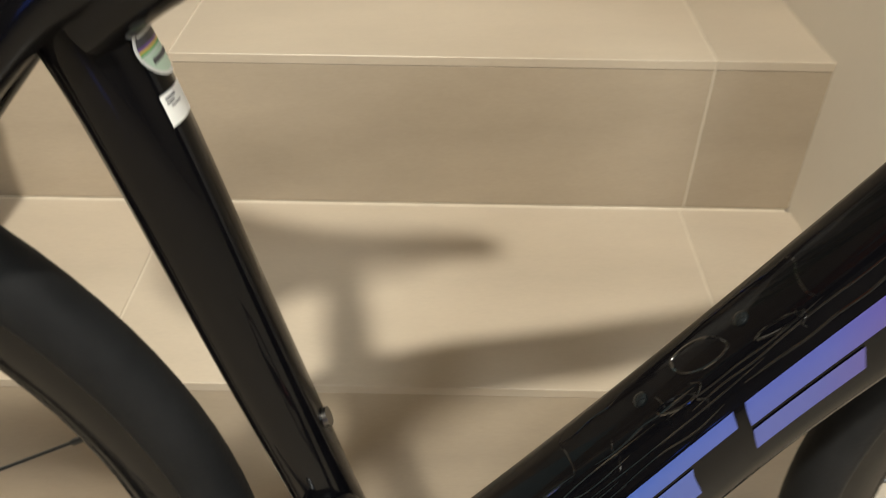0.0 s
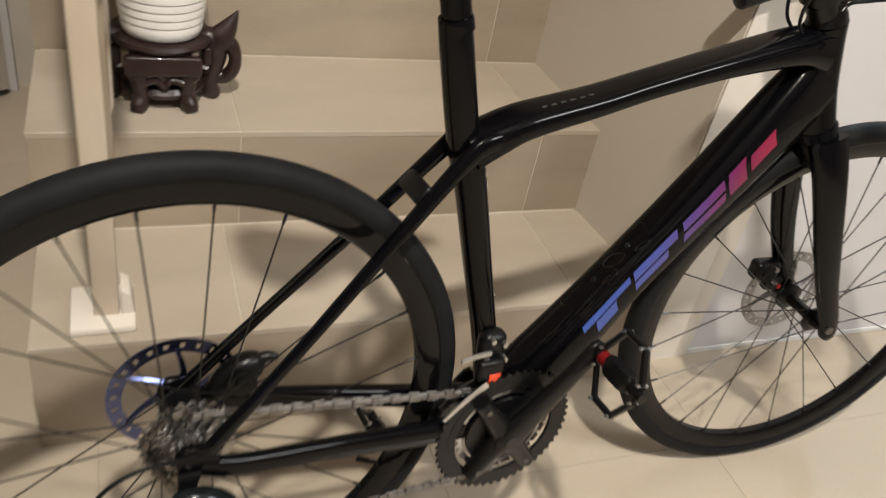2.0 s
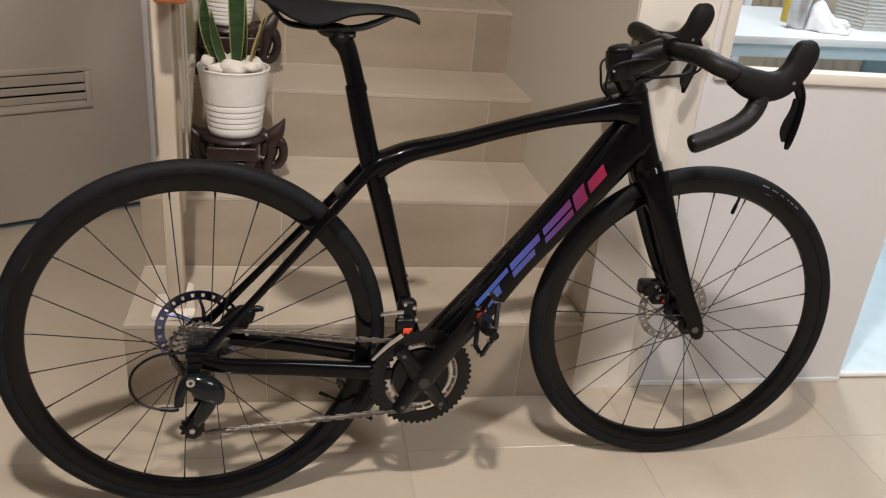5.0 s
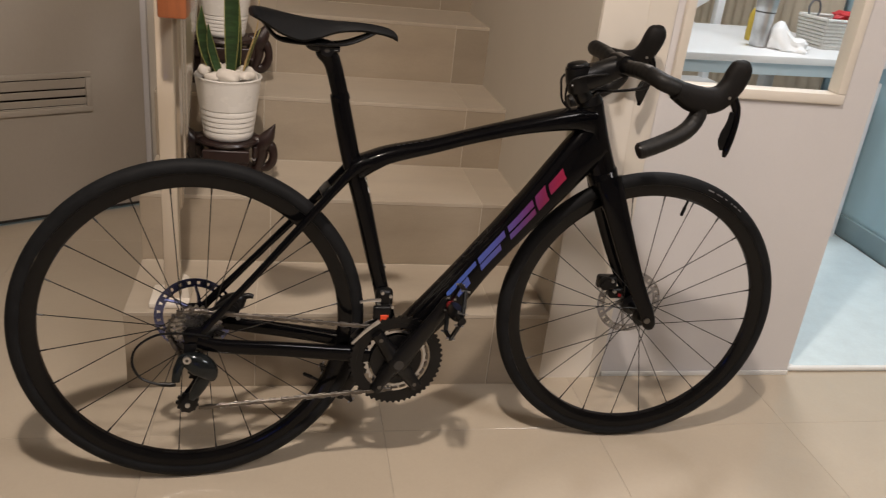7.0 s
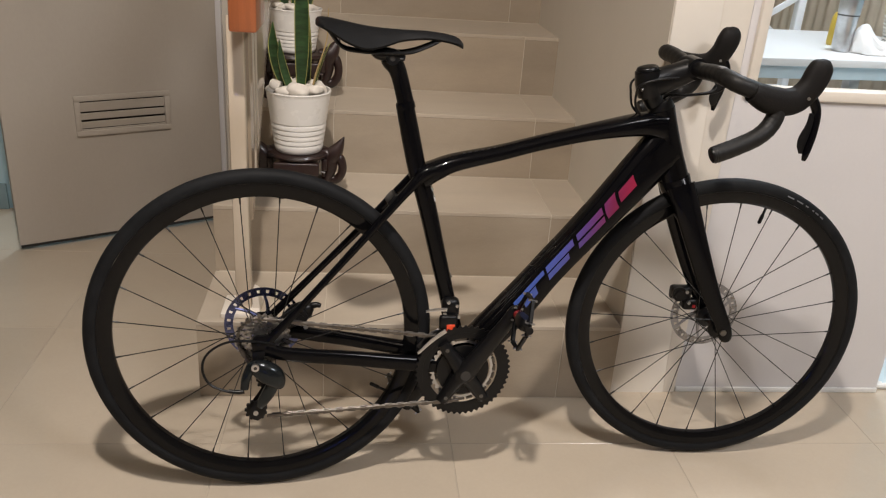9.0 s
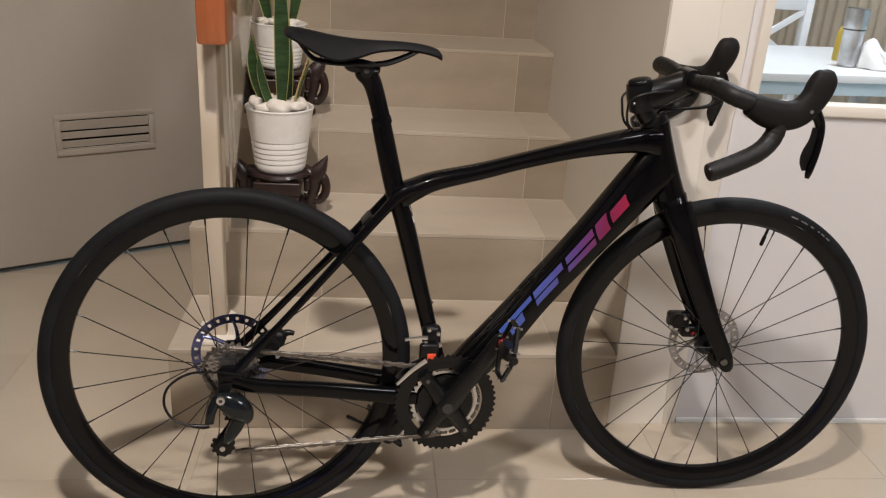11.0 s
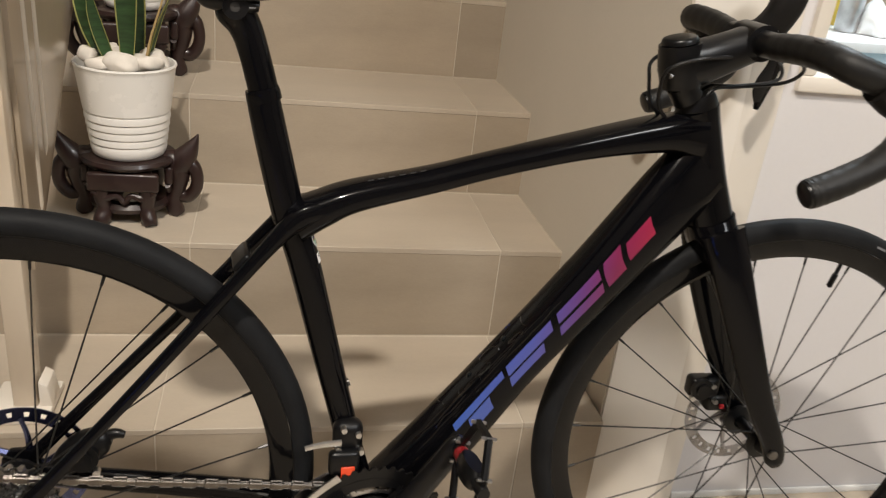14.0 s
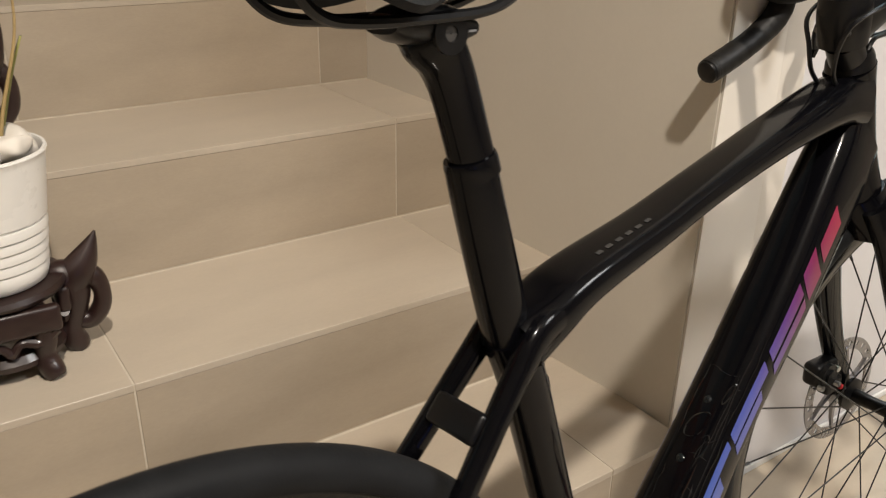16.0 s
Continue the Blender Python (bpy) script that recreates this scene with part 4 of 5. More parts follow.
add_tube(rc, [(0.100, 0.050, 0.376, 0.0075), (0.114, 0.048, 0.380, 0.0065), (0.124, 0.046, 0.378, 0.0045)], 10, 3)
rc = part("rear_caliper", rc, SATIN, bike, "black rear brake caliper")
part("bolt", add_disc(bmesh.new(), (0.092, 0.340), 0.0005, 0.0045, 0.0245, 0.034, 12), STEEL, rc)

# headset, stem, bars
part("headset_cover", loft([(0.8085, 0, 0.806, 0.027, 0.023), (0.806, 0, 0.816, 0.025, 0.022), (0.8035, 0, 0.823, 0.021, 0.020)], 3, 24, 2.2), SATIN, bike, at=STEER)
stem = part("stem", loft([(0.7800, 0, 0.863, 0.029, 0.0235), (0.800, 0, 0.866, 0.0285, 0.0230), (0.830, 0, 0.877, 0.0255, 0.0220), (0.866, 0, 0.893, 0.0225, 0.026)], 5, 20, 2.3), SATIN, bike, "satin black stem", BARS)
part("steerer_clamp", loft([(0.789, 0, 0.838, 0.0235, 0.0225), (0.7830, 0, 0.864, 0.0265, 0.0245), (0.7775, 0, 0.888, 0.0250, 0.0235)], 4, 20, 2.2), SATIN, stem)
part("top_cap", loft([(0.7772, 0, 0.8895, 0.0225, 0.0215), (0.7758, 0, 0.8955, 0.0200, 0.0190), (0.7752, 0, 0.898, 0.009, 0.009)], 3, 20, 2.1), SATIN, stem)
part("spacer", loft([(0.8035, 0, 0.822, 0.0185, 0.0175), (0.796, 0, 0.832, 0.0185, 0.0175), (0.790, 0, 0.840, 0.0185, 0.0175)], 3, 20, 2.1), SATIN, stem)
part("face_plate", add_disc(bmesh.new(), (0.872, 0.898), 0.010, 0.0215, -0.024, 0.024, 28), SATIN, stem)
for w in (-0.013, 0.013):
    part("bolt", tube([(0.790, w, 0.858, 0.0035), (0.764, w * 1.2, 0.852, 0.0035)], 8, 0), DARKSTEEL, stem)
bar = part("handlebar", tube([(0.872, -0.055, 0.899, 0.0155), (0.872, 0, 0.898, 0.0158), (0.872, 0.055, 0.899, 0.0155)], 16, 3), SATIN, bike, "black compact drop handlebar", BARS)
for s in (-1, 1):
    wrap = smooth_path([(0.872, s * 0.05, 0.899, 0.0158), (0.872, s * 0.10, 0.904, 0.0165), (0.872, s * 0.150, 0.905, 0.0165), (0.884, s * 0.176, 0.899, 0.0165), (0.915, s * 0.182, 0.889, 0.0165), (0.944, s * 0.183, 0.876, 0.0160), (0.962, s * 0.184, 0.856, 0.0162), (0.955, s * 0.188, 0.830, 0.0165), (0.931, s * 0.195, 0.808, 0.0165), (0.893, s * 0.198, 0.789, 0.0165), (0.860, s * 0.200, 0.776, 0.0165), (0.849, s * 0.200, 0.772, 0.0160)], 12)
    wrap = [(*q[:3], q[3] * (0.985 + 0.032 * ((k * 0.2) % 1.0))) for k, q in enumerate(wrap)]
    part("bar_tape", tube(wrap, 16, 0), TAPE, bar, "wrapped black bar tape", smooth=60)
    part("bar_plug", tube([(0.851, s * 0.200, 0.7727, 0.0150), (0.846, s * 0.200, 0.771, 0.0140), (0.844, s * 0.200, 0.7703, 0.006)], 14, 2), SATIN, bar)
    back, inward, down = (0.042, 0.040, 0.004) if s > 0 else (0.012, 0.0, 0.020)

    def toe(rows):
        """Sets the hood and its levers back, inward and down towards their tip."""
        amounts = [min(1, max(0, (row[0] - 0.93) / 0.11)) for row in rows]
        return [(u - back * f, w - inward * f, v - down * f, *rest) for f, (u, w, v, *rest) in zip(amounts, rows)]

    lever = part("brake_hood", loft(toe([(0.908, s * 0.183, 0.887, 0.0182, 0.0180), (0.920, s * 0.183, 0.883, 0.0215, 0.0192), (0.948, s * 0.183, 0.877, 0.0255, 0.0200), (0.982, s * 0.182, 0.880, 0.0255, 0.0188), (1.010, s * 0.180, 0.892, 0.0245, 0.0175), (1.031, s * 0.179, 0.916, 0.0235, 0.0180), (1.042, s * 0.178, 0.940, 0.0245, 0.0180), (1.047, s * 0.178, 0.957, 0.0215, 0.0160), (1.0495, s * 0.178, 0.966, 0.0140, 0.0100), (1.0500, s * 0.178, 0.970, 0.004, 0.003)]), 6, 20, 2.3), HOODRUB, bar, "black rubber brake hood")
    part("brake_lever", loft(toe([(1.038, s * 0.180, 0.902, 0.010, 0.010), (1.052, s * 0.182, 0.880, 0.0085, 0.0085), (1.055, s * 0.186, 0.858, 0.0070, 0.007), (1.052, s * 0.190, 0.831, 0.0068, 0.0065), (1.047, s * 0.193, 0.810, 0.0070, 0.006), (1.044, s * 0.194, 0.795, 0.0060, 0.0055), (1.043, s * 0.194, 0.785, 0.004, 0.003)]), 6, 12, 2.2), CARBON, lever, "gloss black brake lever")
    part("shift_paddle", loft(toe([(1.047, s * 0.184, 0.872, 0.007, 0.004), (1.045, s * 0.185, 0.850, 0.008, 0.004), (1.039, s * 0.187, 0.828, 0.0115, 0.004), (1.037, s * 0.188, 0.812, 0.0110, 0.004), (1.038, s * 0.189, 0.797, 0.005, 0.003)]), 5, 10), SATIN, lever)
    part("name_bolt", tube(toe([(1.022, s * 0.1615, 0.898, 0.003), (1.0221, s * 0.1988, 0.898, 0.003)]), 12, 0), STEEL, lever)
    part("cable", tube([(0.885, s * 0.050, 0.892, 0.0024), (0.930, s * 0.030, 0.874, 0.0024), (0.925, s * 0.008, 0.852, 0.0024), (0.868, s * 0.002, 0.842, 0.0024), (0.830, s * 0.008, 0.838, 0.0024), (0.815, s * 0.012, 0.815, 0.0024)], 7), SATIN, bar)
    part("loop_cable", tube([(0.838, s * 0.020, 0.880, 0.0024), (0.790, s * 0.030, 0.876, 0.0024), (0.758, s * 0.024, 0.862, 0.0024), (0.755, s * 0.016, 0.840, 0.0024), (0.760, s * 0.012, 0.815, 0.0024), (0.775, s * 0.010, 0.798, 0.0024)], 7), SATIN, bar)
part("tape_mark", box((0.862, -0.144, 0.9185), (0.874, -0.126, 0.9225), 0.001), GREYMARK, bar)

# crankset
crank = part("crankset", add_disc(bmesh.new(), BB, 0.086, 0.1015, -0.0470, -0.0500, 60, 50, 0.0042), SATIN, bike, "black toothed crankset")
part("inner_ring", add_disc(bmesh.new(), BB, 0.0600, 0.0690, -0.0400, -0.0425, 60, 34, 0.004), STEEL, crank, "silver inner chainring")
part("outer_ring_web", add_disc(bmesh.new(), BB, 0.074, 0.0862, -0.0460, -0.0505, 60), SATIN, crank)
part("spider_web", add_disc(bmesh.new(), BB, 0.018, 0.0555, -0.0430, -0.0480, 48), SATIN, crank)
ARM = math.atan2(0.402 - BB[1], 0.508 - BB[0])
for k, off in enumerate((0, 70, 180, 250)):
    a = ARM + radians(off)
    part("spider_arm", tube([(BB[0] + r * math.cos(a), -0.052, BB[1] + r * math.sin(a), q) for r, q in ((0.012, 0.020), (0.045, 0.0150), (0.080, 0.0120))], 10, 3), SATIN, crank)
    part("ring_bolt", add_disc(bmesh.new(), (BB[0] + 0.066 * math.cos(a), BB[1] + 0.066 * math.sin(a)), 0.0005, 0.0042, -0.0655, -0.040, 14), DARKSTEEL, crank)
end = (BB[0] + 0.170 * math.cos(ARM), BB[1] + 0.170 * math.sin(ARM))
part("crank_arm", loft([(BB[0] - 0.020 * math.cos(ARM), -0.064, BB[1] - 0.020 * math.sin(ARM), 0.012, 0.008), (BB[0], -0.064, BB[1], 0.0215, 0.011), (BB[0] + 0.05 * math.cos(ARM), -0.068, BB[1] + 0.05 * math.sin(ARM), 0.0185, 0.010), (BB[0] + 0.13 * math.cos(ARM), -0.076, BB[1] + 0.13 * math.sin(ARM), 0.0150, 0.008), (end[0], -0.079, end[1], 0.0155, 0.0075), (end[0] + 0.013 * math.cos(ARM), -0.079, end[1] + 0.013 * math.sin(ARM), 0.008, 0.005)], 6, 18, 2.4), SATIN, crank, "satin black crank arm")
part("axle_cap", add_disc(bmesh.new(), BB, 0.0005, 0.0105, -0.0745, -0.0760, 24), DARK, crank)
lend = (BB[0] - 0.170 * math.cos(ARM), BB[1] - 0.170 * math.sin(ARM))
part("crank_arm", loft([(BB[0] + 0.018 * math.cos(ARM), 0.060, BB[1] + 0.018 * math.sin(ARM), 0.014, 0.009), (BB[0], 0.060, BB[1], 0.020, 0.010), (BB[0] - 0.09 * math.cos(ARM), 0.068, BB[1] - 0.09 * math.sin(ARM), 0.0165, 0.009), (lend[0], 0.077, lend[1], 0.0155, 0.0075), (lend[0] - 0.012 * math.cos(ARM), 0.077, lend[1] - 0.012 * math.sin(ARM), 0.008, 0.005)], 6, 16, 2.4), SATIN, crank, "satin black crank arm")


def pedal(centre, s, tilt, label):
    """A caged platform pedal: its plane is tilted, its axle lies across the bicycle."""
    at = Matrix.Translation((centre[0], 0, centre[1])) @ Matrix.Rotation(radians(tilt), 4, "Y")
    w0, w1 = s * 0.090, s * 0.168
    lo, hi = min(w0, w1), max(w0, w1)
    ped = part("pedal", tube([(0, s * 0.080, 0, 0.0075), (0, s * 0.100, 0, 0.0085), (0, s * 0.178, 0, 0.0075)], 12, 2), SATIN, bike, label, at)
    part("axle_sleeve", tube([(0, s * 0.094, 0, 0.0098), (0, s * 0.116, 0, 0.0098)], 14, 0), DEEPRED, ped, "red axle sleeve")
    mid = (lo + hi) / 2
    corners = [(-0.052, mid - 0.018), (-0.052, mid + 0.018), (-0.012, hi), (0.014, hi), (0.052, mid + 0.018), (0.052, mid - 0.018), (0.014, lo), (-0.012, lo)]
    for (x0, w2), (x1, w3) in zip(corners, corners[1:] + corners[:1]):
        part("cage_bar", tube([(x0, w2, 0, 0.0048), (x1, w3, 0, 0.0048)], 6, 0), SATIN, ped)
    for x0, w2 in corners:
        part("pin", tube([(x0, w2, -0.009, 0.0022), (x0, w2, 0.009, 0.0022)], 6, 0), STEEL, ped, "steel grip pin")
    part("bearing_body", loft([(-0.012, mid, 0, 0.010, 0.024), (0, mid, 0, 0.0125, 0.030), (0.012, mid, 0, 0.010, 0.024)], 3, 14, 2.6), SATIN, ped)
    return ped


pedal(end, -1, 103, "black caged pedal with a red sleeve")
pedal(lend, 1, 50, "black caged pedal with a red sleeve")


# chain: plates alternate between narrow and wide links
def add_links(bm, a, b, w):
    n = max(1, round(math.dist(a, b) / 0.0127))
    d = Vector((b[0] - a[0], 0, b[1] - a[1])) / n
    ang = math.atan2(d.z, d.x)
    for k in range(n):
        c = Vector((a[0], 0, a[1])) + d * (k + 0.5)
        wide, high, half = (0.0032, 0.0042, 0.0078) if k % 2 else (0.0020, 0.0030, 0.0056)
        m = Matrix.Translation((c.x, w, c.z)) @ Matrix.Rotation(-ang, 4, "Y")
        for s in (-1, 1):
            add_box(bm, (-half, s * wide - 0.0006, -high), (half, s * wide + 0.0006, high), 0.0009, 1, m)
        add_box(bm, (-0.0018 - 0.00635, -0.0042, -0.0018), (0.0018 - 0.00635, 0.0042, 0.0018), 0, 1, m)


bm = bmesh.new()
add_links(bm, (0.006, 0.3885), (0.404, 0.331), -0.0415)
for k in range(13):
    a0, a1 = radians(97 - k * 15), radians(97 - (k + 1) * 15)
    add_links(bm, (BB[0] + 0.069 * math.cos(a0), BB[1] + 0.069 * math.sin(a0)), (BB[0] + 0.069 * math.cos(a1), BB[1] + 0.069 * math.sin(a1)), -0.0412)
add_links(bm, (0.405, 0.1935), (0.010, 0.180), -0.048)
for k in range(8):
    a0, a1 = radians(90 + k * 22), radians(90 + (k + 1) * 22)
    add_links(bm, (REAR[0] + 0.0455 * math.cos(a0), REAR[1] + 0.0455 * math.sin(a0)), (REAR[0] + 0.0455 * math.cos(a1), REAR[1] + 0.0455 * math.sin(a1)), -0.0345)
add_links(bm, (REAR[0] - 0.043, 0.333), (-0.004, 0.262), -0.040)
part("chain", bm, CHAIN, bike, "oiled steel chain", smooth=0)

# front derailleur
fd = part("front_derailleur", box((0.367, -0.034, 0.372), (0.404, -0.006, 0.416), 0.012, 4, None), SATIN, bike, "black front derailleur with an orange sticker")
part("link", box((0.360, -0.046, 0.352), (0.398, -0.030, 0.384), 0.006, 3), SATIN, fd)
part("sticker", box((0.374, -0.0485, 0.346), (0.391, -0.0462, 0.366), 0.001, 1), ORANGE, fd, "orange protective sticker")
part("cage", loft([(0.372, -0.0505, 0.354, 0.005, 0.0012), (0.345, -0.0505, 0.334, 0.0042, 0.0012), (0.316, -0.0505, 0.306, 0.003, 0.0012)], 5, 10, 3.5), STEEL, fd, "polished steel cage plate")
part("cage", loft([(0.385, -0.034, 0.350, 0.007, 0.0012), (0.350, -0.034, 0.338, 0.009, 0.0012), (0.318, -0.034, 0.312, 0.005, 0.0012)], 5, 10, 3.5), DARKSTEEL, fd, "polished steel cage plate")
part("arm", loft([(0.374, -0.040, 0.396, 0.004, 0.003), (0.350, -0.044, 0.398, 0.0035, 0.0025), (0.330, -0.046, 0.396, 0.003, 0.0025)], 4, 8), STEEL, fd, "small steel arm")
for u, v in ((0.378, 0.410), (0.396, 0.402), (0.400, 0.378), (0.372, 0.384)):
    part("bolt", add_disc(bmesh.new(), (u, v), 0.0005, 0.0036, -0.0385, -0.030, 12), STEEL, fd)

# rear derailleur
rd = part("rear_derailleur", loft([(-0.022, -0.078, 0.304, 0.008, 0.007), (-0.010, -0.080, 0.304, 0.015, 0.012), (0.008, -0.082, 0.297, 0.021, 0.016), (0.026, -0.083, 0.284, 0.022, 0.017), (0.034, -0.080, 0.268, 0.015, 0.013), (0.032, -0.076, 0.258, 0.006, 0.007)], 6, 20, 2.3), GUNMETAL, bike, "grey metallic rear derailleur")
part("mount_bolt", add_disc(bmesh.new(), (-0.008, 0.309), 0.0005, 0.0075, -0.0955, -0.080, 20), STEEL, rd)
part("bolt_socket", add_disc(bmesh.new(), (-0.008, 0.309), 0.0005, 0.0035, -0.0960, -0.0950, 6), DARK, rd)
part("link_arm", loft([(0.026, -0.080, 0.272, 0.012, 0.010), (0.018, -0.078, 0.252, 0.013, 0.010), (0.006, -0.075, 0.230, 0.011, 0.008), (-0.002, -0.072, 0.214, 0.007, 0.005)], 5, 16, 2.4), GUNMETAL, rd)
part("hanger", prism([(-0.014, 0.330), (0.012, 0.330), (0.004, 0.300), (-0.016, 0.298)], "y", -0.068, -0.060, 0.002), SATIN, rd)
part("rear_arm", loft([(-0.016, -0.080, 0.306, 0.010, 0.007), (-0.026, -0.084, 0.284, 0.009, 0.008), (-0.030, -0.086, 0.262, 0.008, 0.007)], 4, 12), GUNMETAL, rd)
part("cage_plate", loft([(0.022, -0.064, 0.256, 0.010, 0.0015), (0.006, -0.066, 0.228, 0.010, 0.0015), (-0.008, -0.068, 0.198, 0.016, 0.0015), (-0.013, -0.068, 0.184, 0.008, 0.0015)], 5, 12, 2.6), SATIN, rd)
part("cage_plate", loft([(0.020, -0.044, 0.256, 0.010, 0.0015), (0.004, -0.046, 0.228, 0.010, 0.0015), (-0.010, -0.048, 0.198, 0.016, 0.0015), (-0.015, -0.048, 0.184, 0.008, 0.0015)], 5, 12, 2.6), SATIN, rd)
for (u, v), w in (((0.014, 0.262), -0.052), ((-0.010, 0.199), -0.056)):
    part("jockey_wheel", add_disc(bmesh.new(), (u, v), 0.003, 0.0225, w - 0.003, w + 0.003, 44, 11, 0.004), SATIN, rd)
    part("bolt", add_disc(bmesh.new(), (u, v), 0.0005, 0.005, w - 0.0155, w - 0.012, 12), STEEL, rd)
part("cable", tube([(0.030, -0.064, 0.344, 0.0025), (-0.010, -0.068, 0.353, 0.0025), (-0.060, -0.074, 0.356, 0.0025), (-0.097, -0.080, 0.336, 0.0025), (-0.107, -0.084, 0.305, 0.0025), (-0.094, -0.088, 0.276, 0.0025), (-0.066, -0.089, 0.261, 0.0025), (-0.046, -0.089, 0.258, 0.0025)], 8), SATIN, rd, "looped black shift cable")
part("barrel", tube([(-0.060, -0.089, 0.260, 0.004), (-0.040, -0.089, 0.257, 0.0048), (-0.030, -0.088, 0.258, 0.005)], 10, 2), SATIN, rd)

# bosses, stickers and markings
DT_RINGS = loft_points(DT, 16, 64, 3.0)


def on_tube(rings, s, a, lift=0.0006):
    """A point on a lofted tube: s along it from 0 to 1, a round it in turns."""
    f = s * (len(rings) - 1)
    i = min(int(f), len(rings) - 2)
    f -= i
    n = len(rings[0])
    g = (a % 1) * n
    j = int(g)
    g -= j
    p = [rings[x][(j + y) % n] for x in (i, i + 1) for y in (0, 1)]
    q = (p[0] * (1 - g) + p[1] * g) * (1 - f) + (p[2] * (1 - g) + p[3] * g) * f
    c = sum(rings[i], Vector()) / n
    c = c * (1 - f) + sum(rings[i + 1], Vector()) / n * f
    return q + (q - c).normalized() * lift


def patch(bm, rings, corners, nx=10, ny=5, lift=0.0006):
    """A thin patch that follows the tube inside four (s, a) corners."""
    grid = []
    for i in range(nx + 1):
        row = []
        for j in range(ny + 1):
            u, v = i / nx, j / ny
            s = [(1 - u) * (1 - v) * corners[0][k] + u * (1 - v) * corners[1][k] + u * v * corners[2][k] + (1 - u) * v * corners[3][k] for k in (0, 1)]
            row.append(bm.verts.new(on_tube(rings, s[0], s[1], lift)))
        grid.append(row)
    for i in range(nx):
        for j in range(ny):
            bm.faces.new((grid[i][j], grid[i + 1][j], grid[i + 1][j + 1], grid[i][j + 1]))
    return bm


# plain blocks in the decal's colours, set between two heights on the tube's flank
S0, S1, H0, H1 = 0.238, 0.756, -0.63, 0.16
BLOCKS = ((0.00, 0.275, 0.0, 0.30), (0.070, 0.190, 0.38, 1.0), (0.295, 0.512, 0.0, 0.44), (0.295, 0.465, 0.54, 1.0), (0.540, 0.742, 0.0, 0.42), (0.540, 0.742, 0.56, 1.0), (0.765, 0.845, 0.0, 1.0), (0.865, 0.985, 0.16, 0.86))


def flank(h):
    """The turn round the tube at which its flank has the height h, from -1 above to 1 below."""
    return 0.75 + math.copysign(math.asin(abs(h) ** 1.5), h) / math.tau


for side in (1, -1):
    for c0, c1, lo, hi in BLOCKS:
        q = [(S0 + (S1 - S0) * (c - 0.04 * f), flank(H0 + (H1 - H0) * f)) for c, f in ((c0, lo), (c1, lo), (c1, hi), (c0, hi))]
        part("decal_block", patch(bmesh.new(), DT_RINGS, [(s, a if side > 0 else 1.0 - a) for s, a in q]), DECAL, bike, "decal block fading from blue to red")
film = part("protective_film", patch(bmesh.new(), DT_RINGS, [(0.10, 0.40), (0.60, 0.40), (0.60, 0.655), (0.10, 0.655)], 90, 26, 0.0005), FILM, bike, "clear wrinkled film over the down tube")
rng = random.Random(31)


def wrinkle(points, r):
    """A thin raised fold of the film along (s, a) points on the down tube."""
    q = [on_tube(DT_RINGS, s, a, 0.0004) for s, a in points]
    part("film_wrinkle", tube([(*p, r * (0.35 if i in (0, len(q) - 1) else 1.0)) for i, p in enumerate(q)], 6, 4), FOLD, film)


for a, s0, s1 in ((0.535, 0.14, 0.25), (0.548, 0.27, 0.37), (0.560, 0.16, 0.33), (0.572, 0.34, 0.47), (0.585, 0.20, 0.30), (0.592, 0.36, 0.52), (0.605, 0.24, 0.42), (0.618, 0.15, 0.28), (0.628, 0.40, 0.54), (0.640, 0.22, 0.38), (0.470, 0.24, 0.31), (0.455, 0.36, 0.47)):
    wrinkle([(s0 + (s1 - s0) * k / 6, a + rng.uniform(-0.006, 0.006)) for k in range(7)], rng.uniform(0.0005, 0.0009))
for s, a0, a1 in ((0.245, 0.44, 0.55), (0.345, 0.51, 0.60), (0.372, 0.53, 0.62), (0.468, 0.45, 0.56), (0.452, 0.55, 0.61), (0.290, 0.52, 0.60)):
    wrinkle([(s + rng.uniform(-0.005, 0.005), a0 + (a1 - a0) * k / 4) for k in range(5)], 0.0007)
for s, a, rs, ra in ((0.384, 0.503, 0.019, 0.026), (0.352, 0.552, 0.012, 0.018), (0.440, 0.560, 0.013, 0.016)):
    wrinkle([(s + rs * math.cos(k * math.tau / 11) + 0.010 * math.sin(k * math.tau / 11), a + ra * math.sin(k * math.tau / 11)) for k in range(12)], 0.0009)
for s in (0.328, 0.422):
    p = on_tube(DT_RINGS, s, 0.5, 0)
    n = (on_tube(DT_RINGS, s, 0.5, 0.01) - p).normalized()
    part("bottle_boss", tube([(*(p - n * 0.002), 0.0044), (*(p + n * 0.0012), 0.0042), (*(p + n * 0.0024), 0.0028), (*(p + n * 0.0028), 0.001)], 16, 0), GUNMETAL, bike, "dark steel bottle boss bolt")
TT_RINGS = loft_points(TT, 16, 48, 3.0)
bm = bmesh.new()
for k in range(6):
    patch(bm, TT_RINGS, [(0.315 + k * 0.018, 0.530), (0.325 + k * 0.018, 0.530), (0.325 + k * 0.018, 0.552), (0.315 + k * 0.018, 0.552)], 3, 3)
part("tube_marking", bm, FAINT, bike, "row of small grey bars on the top tube")
part("seat_boss", tube([(0.3845, 0, 0.455, 0.005), (0.3885, 0, 0.4565, 0.005)], 12, 0), DARKSTEEL, bike, "steel boss bolt")
ST_RINGS = loft_points([(0.309, 0, 0.672, 0.018, 0.0185), (0.327, 0, 0.622, 0.0185, 0.0185), (0.358, 0, 0.500, 0.0170, 0.0185), (0.387, 0, 0.388, 0.0160, 0.0185), (0.413, 0, 0.280, 0.020, 0.022)], 12, 48, 2.3)


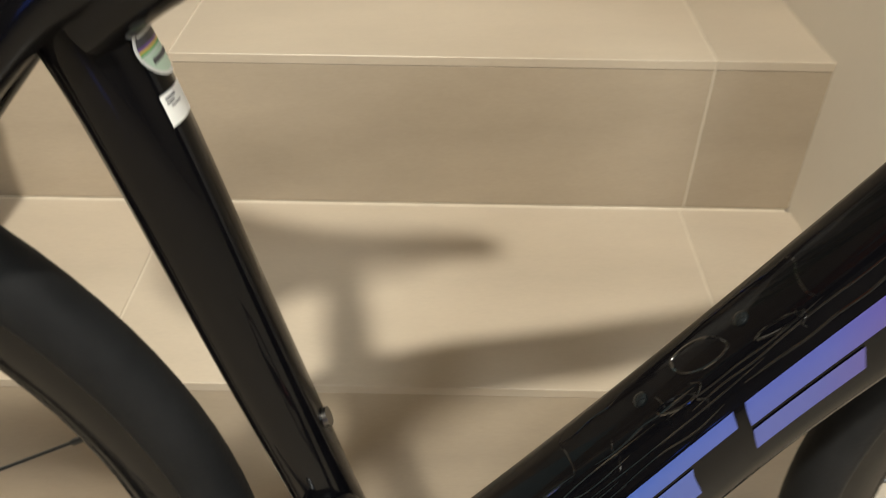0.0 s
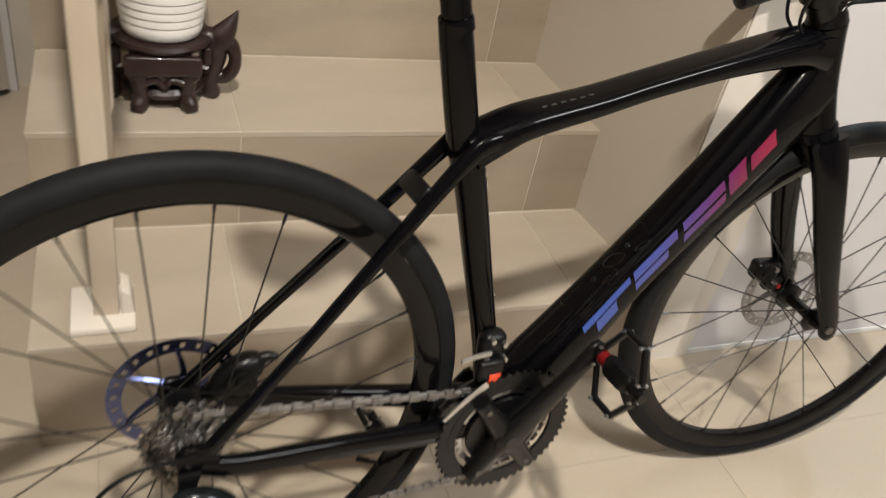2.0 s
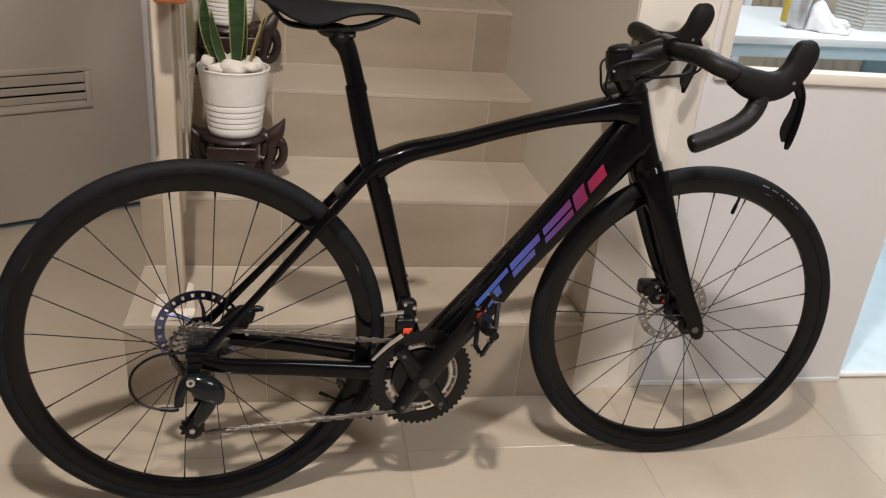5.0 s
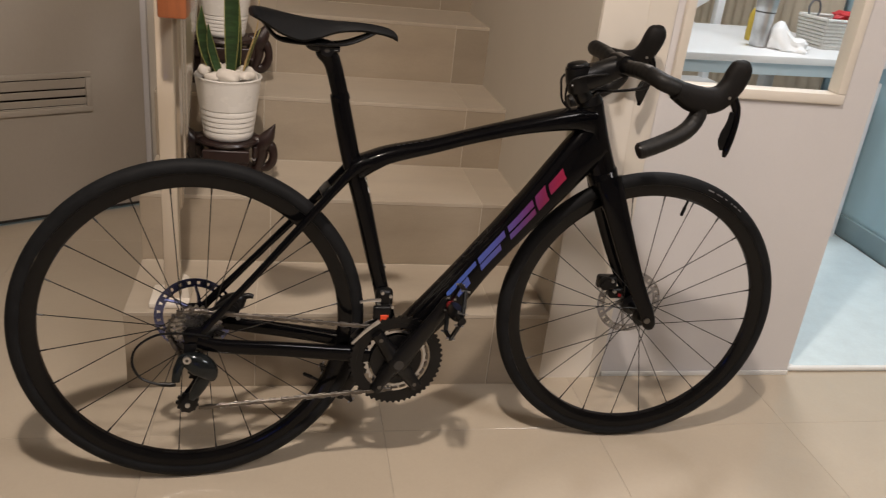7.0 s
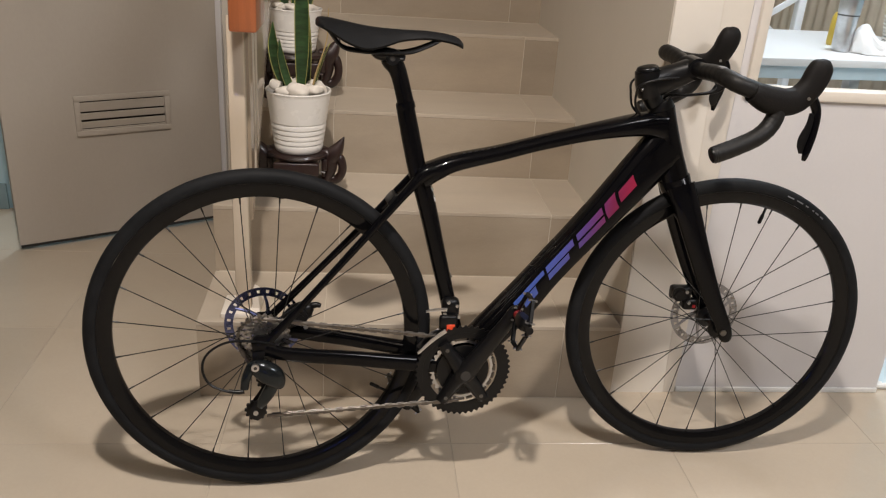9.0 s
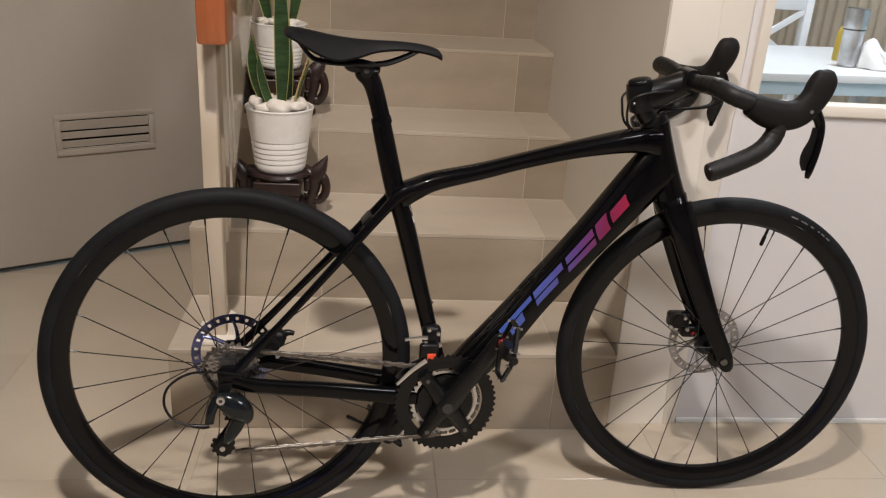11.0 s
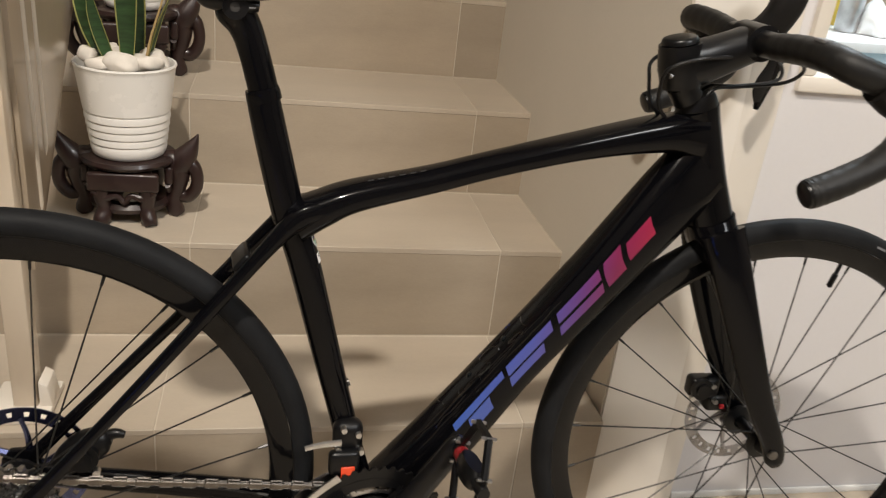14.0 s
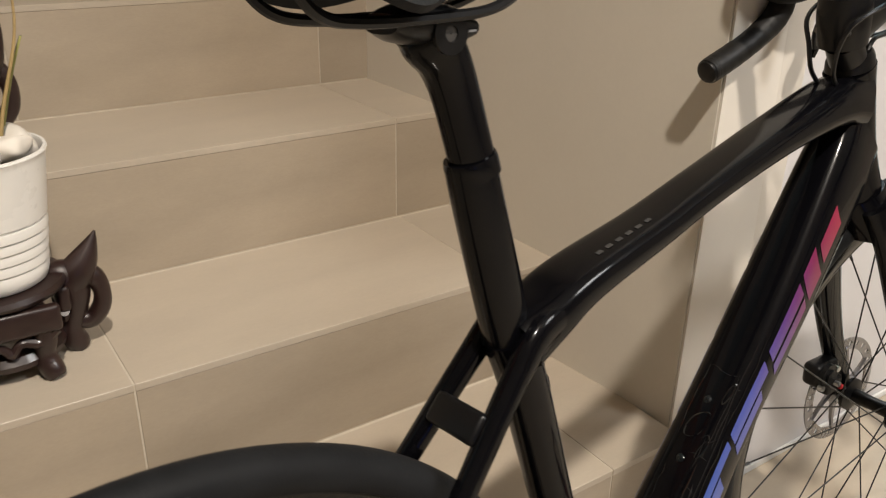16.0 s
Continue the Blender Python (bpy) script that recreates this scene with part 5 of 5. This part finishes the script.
def disc_patch(rings, centre, rad, lo=0.0, hi=1.0, lift=0.0006):
    """A thin round patch on a tube, cut to the share of its height from lo to hi."""
    bm = bmesh.new()
    rows = []
    for i in range(15):
        c = -math.cos(math.pi * (lo + (hi - lo) * i / 14)) if (lo, hi) == (0.0, 1.0) else 2 * (lo + (hi - lo) * i / 14) - 1
        w = math.sqrt(max(1e-4, 1 - c * c))
        rows.append([bm.verts.new(on_tube(rings, centre[0] + rad[0] * c, centre[1] + rad[1] * w * (j / 6 - 1), lift)) for j in range(13)])
    for i in range(14):
        for j in range(12):
            bm.faces.new((rows[i][j], rows[i + 1][j], rows[i + 1][j + 1], rows[i][j + 1]))
    return bm


square = part("sticker", patch(bmesh.new(), ST_RINGS, [(0.244, 0.470), (0.275, 0.470), (0.275, 0.606), (0.244, 0.606)], 8, 10), STICKER, bike, "small white square sticker")
for c, c1, a0, a1 in ((0.248, 0.2505, 0.535, 0.590), (0.2525, 0.2545, 0.550, 0.590), (0.257, 0.2585, 0.520, 0.575)):
    part("sticker_print", patch(bmesh.new(), ST_RINGS, [(c, a0), (c1, a0), (c1, a1), (c, a1)], 2, 6, 0.001), INK, square, "dark bar printed on a sticker")
badge = part("sticker", disc_patch(ST_RINGS, (0.190, 0.452), (0.046, 0.155)), STICKER, bike, "round white sticker with a dark upper half and coloured bands")
part("dark_field", disc_patch(ST_RINGS, (0.190, 0.452), (0.042, 0.143), 0.04, 0.44, 0.0009), INK, badge, "dark upper half of a sticker")
part("pale_field", disc_patch(ST_RINGS, (0.190, 0.452), (0.042, 0.143), 0.60, 0.96, 0.0009), PALEGREEN, badge, "pale green lower half of a sticker")
for k, mat in enumerate((VIOLET, AMBER, LEAFGREEN)):
    part("colour_band", disc_patch(ST_RINGS, (0.190, 0.452), (0.042, 0.143), 0.44 + 0.045 * k, 0.485 + 0.045 * k, 0.0009), mat, badge, "coloured band on a sticker")
for c, c1, a0, a1 in ((0.160, 0.164, 0.44, 0.565), (0.168, 0.172, 0.44, 0.575), (0.205, 0.212, 0.44, 0.560)):
    part("sticker_print", patch(bmesh.new(), ST_RINGS, [(c, a0), (c1, a0), (c1, a1), (c, a1)], 2, 8, 0.0012), STICKER if c < 0.2 else INK, badge, "bar printed on a sticker")
for k in range(3):
    part("stay_mark", box((0.215 + k * 0.012, -0.0485 + k * 0.0008, 0.283), (0.223 + k * 0.012, -0.0475 + k * 0.0008, 0.286)), GREYMARK, bike)

# ---- tiles ----
def tile_mesh(lx, ly, th, mat, c=0.0007):
    """A tile that lies in x and y with its face up, edges eased."""
    bm = bmesh.new()
    rows = []
    for x, y, z in ((lx, ly, 0), (lx, ly, th - c), (lx - 2 * c, ly - 2 * c, th)):
        rows.append([bm.verts.new((sx * x / 2, sy * y / 2, z)) for sx, sy in ((-1, -1), (1, -1), (1, 1), (-1, 1))])
    for a, b in zip(rows, rows[1:]):
        for i in range(4):
            bm.faces.new((a[i], a[(i + 1) % 4], b[(i + 1) % 4], b[i]))
    bm.faces.new(rows[0][::-1])
    bm.faces.new(rows[-1])
    return finish(bm, mat, 0)




def joints(k):
    """Where the tiles of step k meet; the cut tiles differ a little from step to step."""
    return X0, 0.162 if k % 2 else 0.134, 0.738 if k % 2 else 0.733, X1 + 0.02


shared = {}


def lay(name, lx, ly, th, mat, parent, m):
    key = (round(lx, 4), round(ly, 4), th, mat.name)
    if key not in shared:
        shared[key] = tile_mesh(lx, ly, th, mat)
    ob = new(name, shared[key])
    ob.parent, ob.matrix_basis = parent, m
    return ob


rnd = random.Random(11)
for k in range(9):
    y, z, rise = NOSE[k], TREAD_Z[k], TREAD_Z[k] - (TREAD_Z[k - 1] if k else 0)
    for a, b in zip(joints(k), joints(k)[1:]):
        w = b - a - 0.0022
        x = (a + b) / 2
        deep = NOSE[k + 1] - y - 0.004 if k < 8 else 0.30
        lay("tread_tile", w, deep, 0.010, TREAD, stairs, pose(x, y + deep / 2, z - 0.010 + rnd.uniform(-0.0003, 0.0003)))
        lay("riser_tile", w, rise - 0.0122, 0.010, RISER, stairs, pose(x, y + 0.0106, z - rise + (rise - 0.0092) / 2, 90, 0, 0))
for k in range(5):
    y, run = NOSE[k], NOSE[k + 1] - NOSE[k]
    high = TREAD_Z[k] - 0.012
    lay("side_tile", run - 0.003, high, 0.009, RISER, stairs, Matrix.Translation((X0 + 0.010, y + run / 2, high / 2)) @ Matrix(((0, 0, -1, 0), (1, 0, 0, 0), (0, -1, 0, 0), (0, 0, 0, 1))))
PITCH = 0.53
for i in range(-8, 7):
    for j in range(-10, 8):
        x, y = 0.44 + PITCH * (i + 0.5), 0.073 + PITCH * (j + 0.5)
        if x > 3.6 or y > 4.1 or y < -5.0 or x < -3.3:
            continue
        lay("floor_tile", PITCH - 0.0022, PITCH - 0.0022, 0.003, FLOOR_TILE, structure_floor, pose(x, y, -0.003 + rnd.uniform(0, 0.00015)))
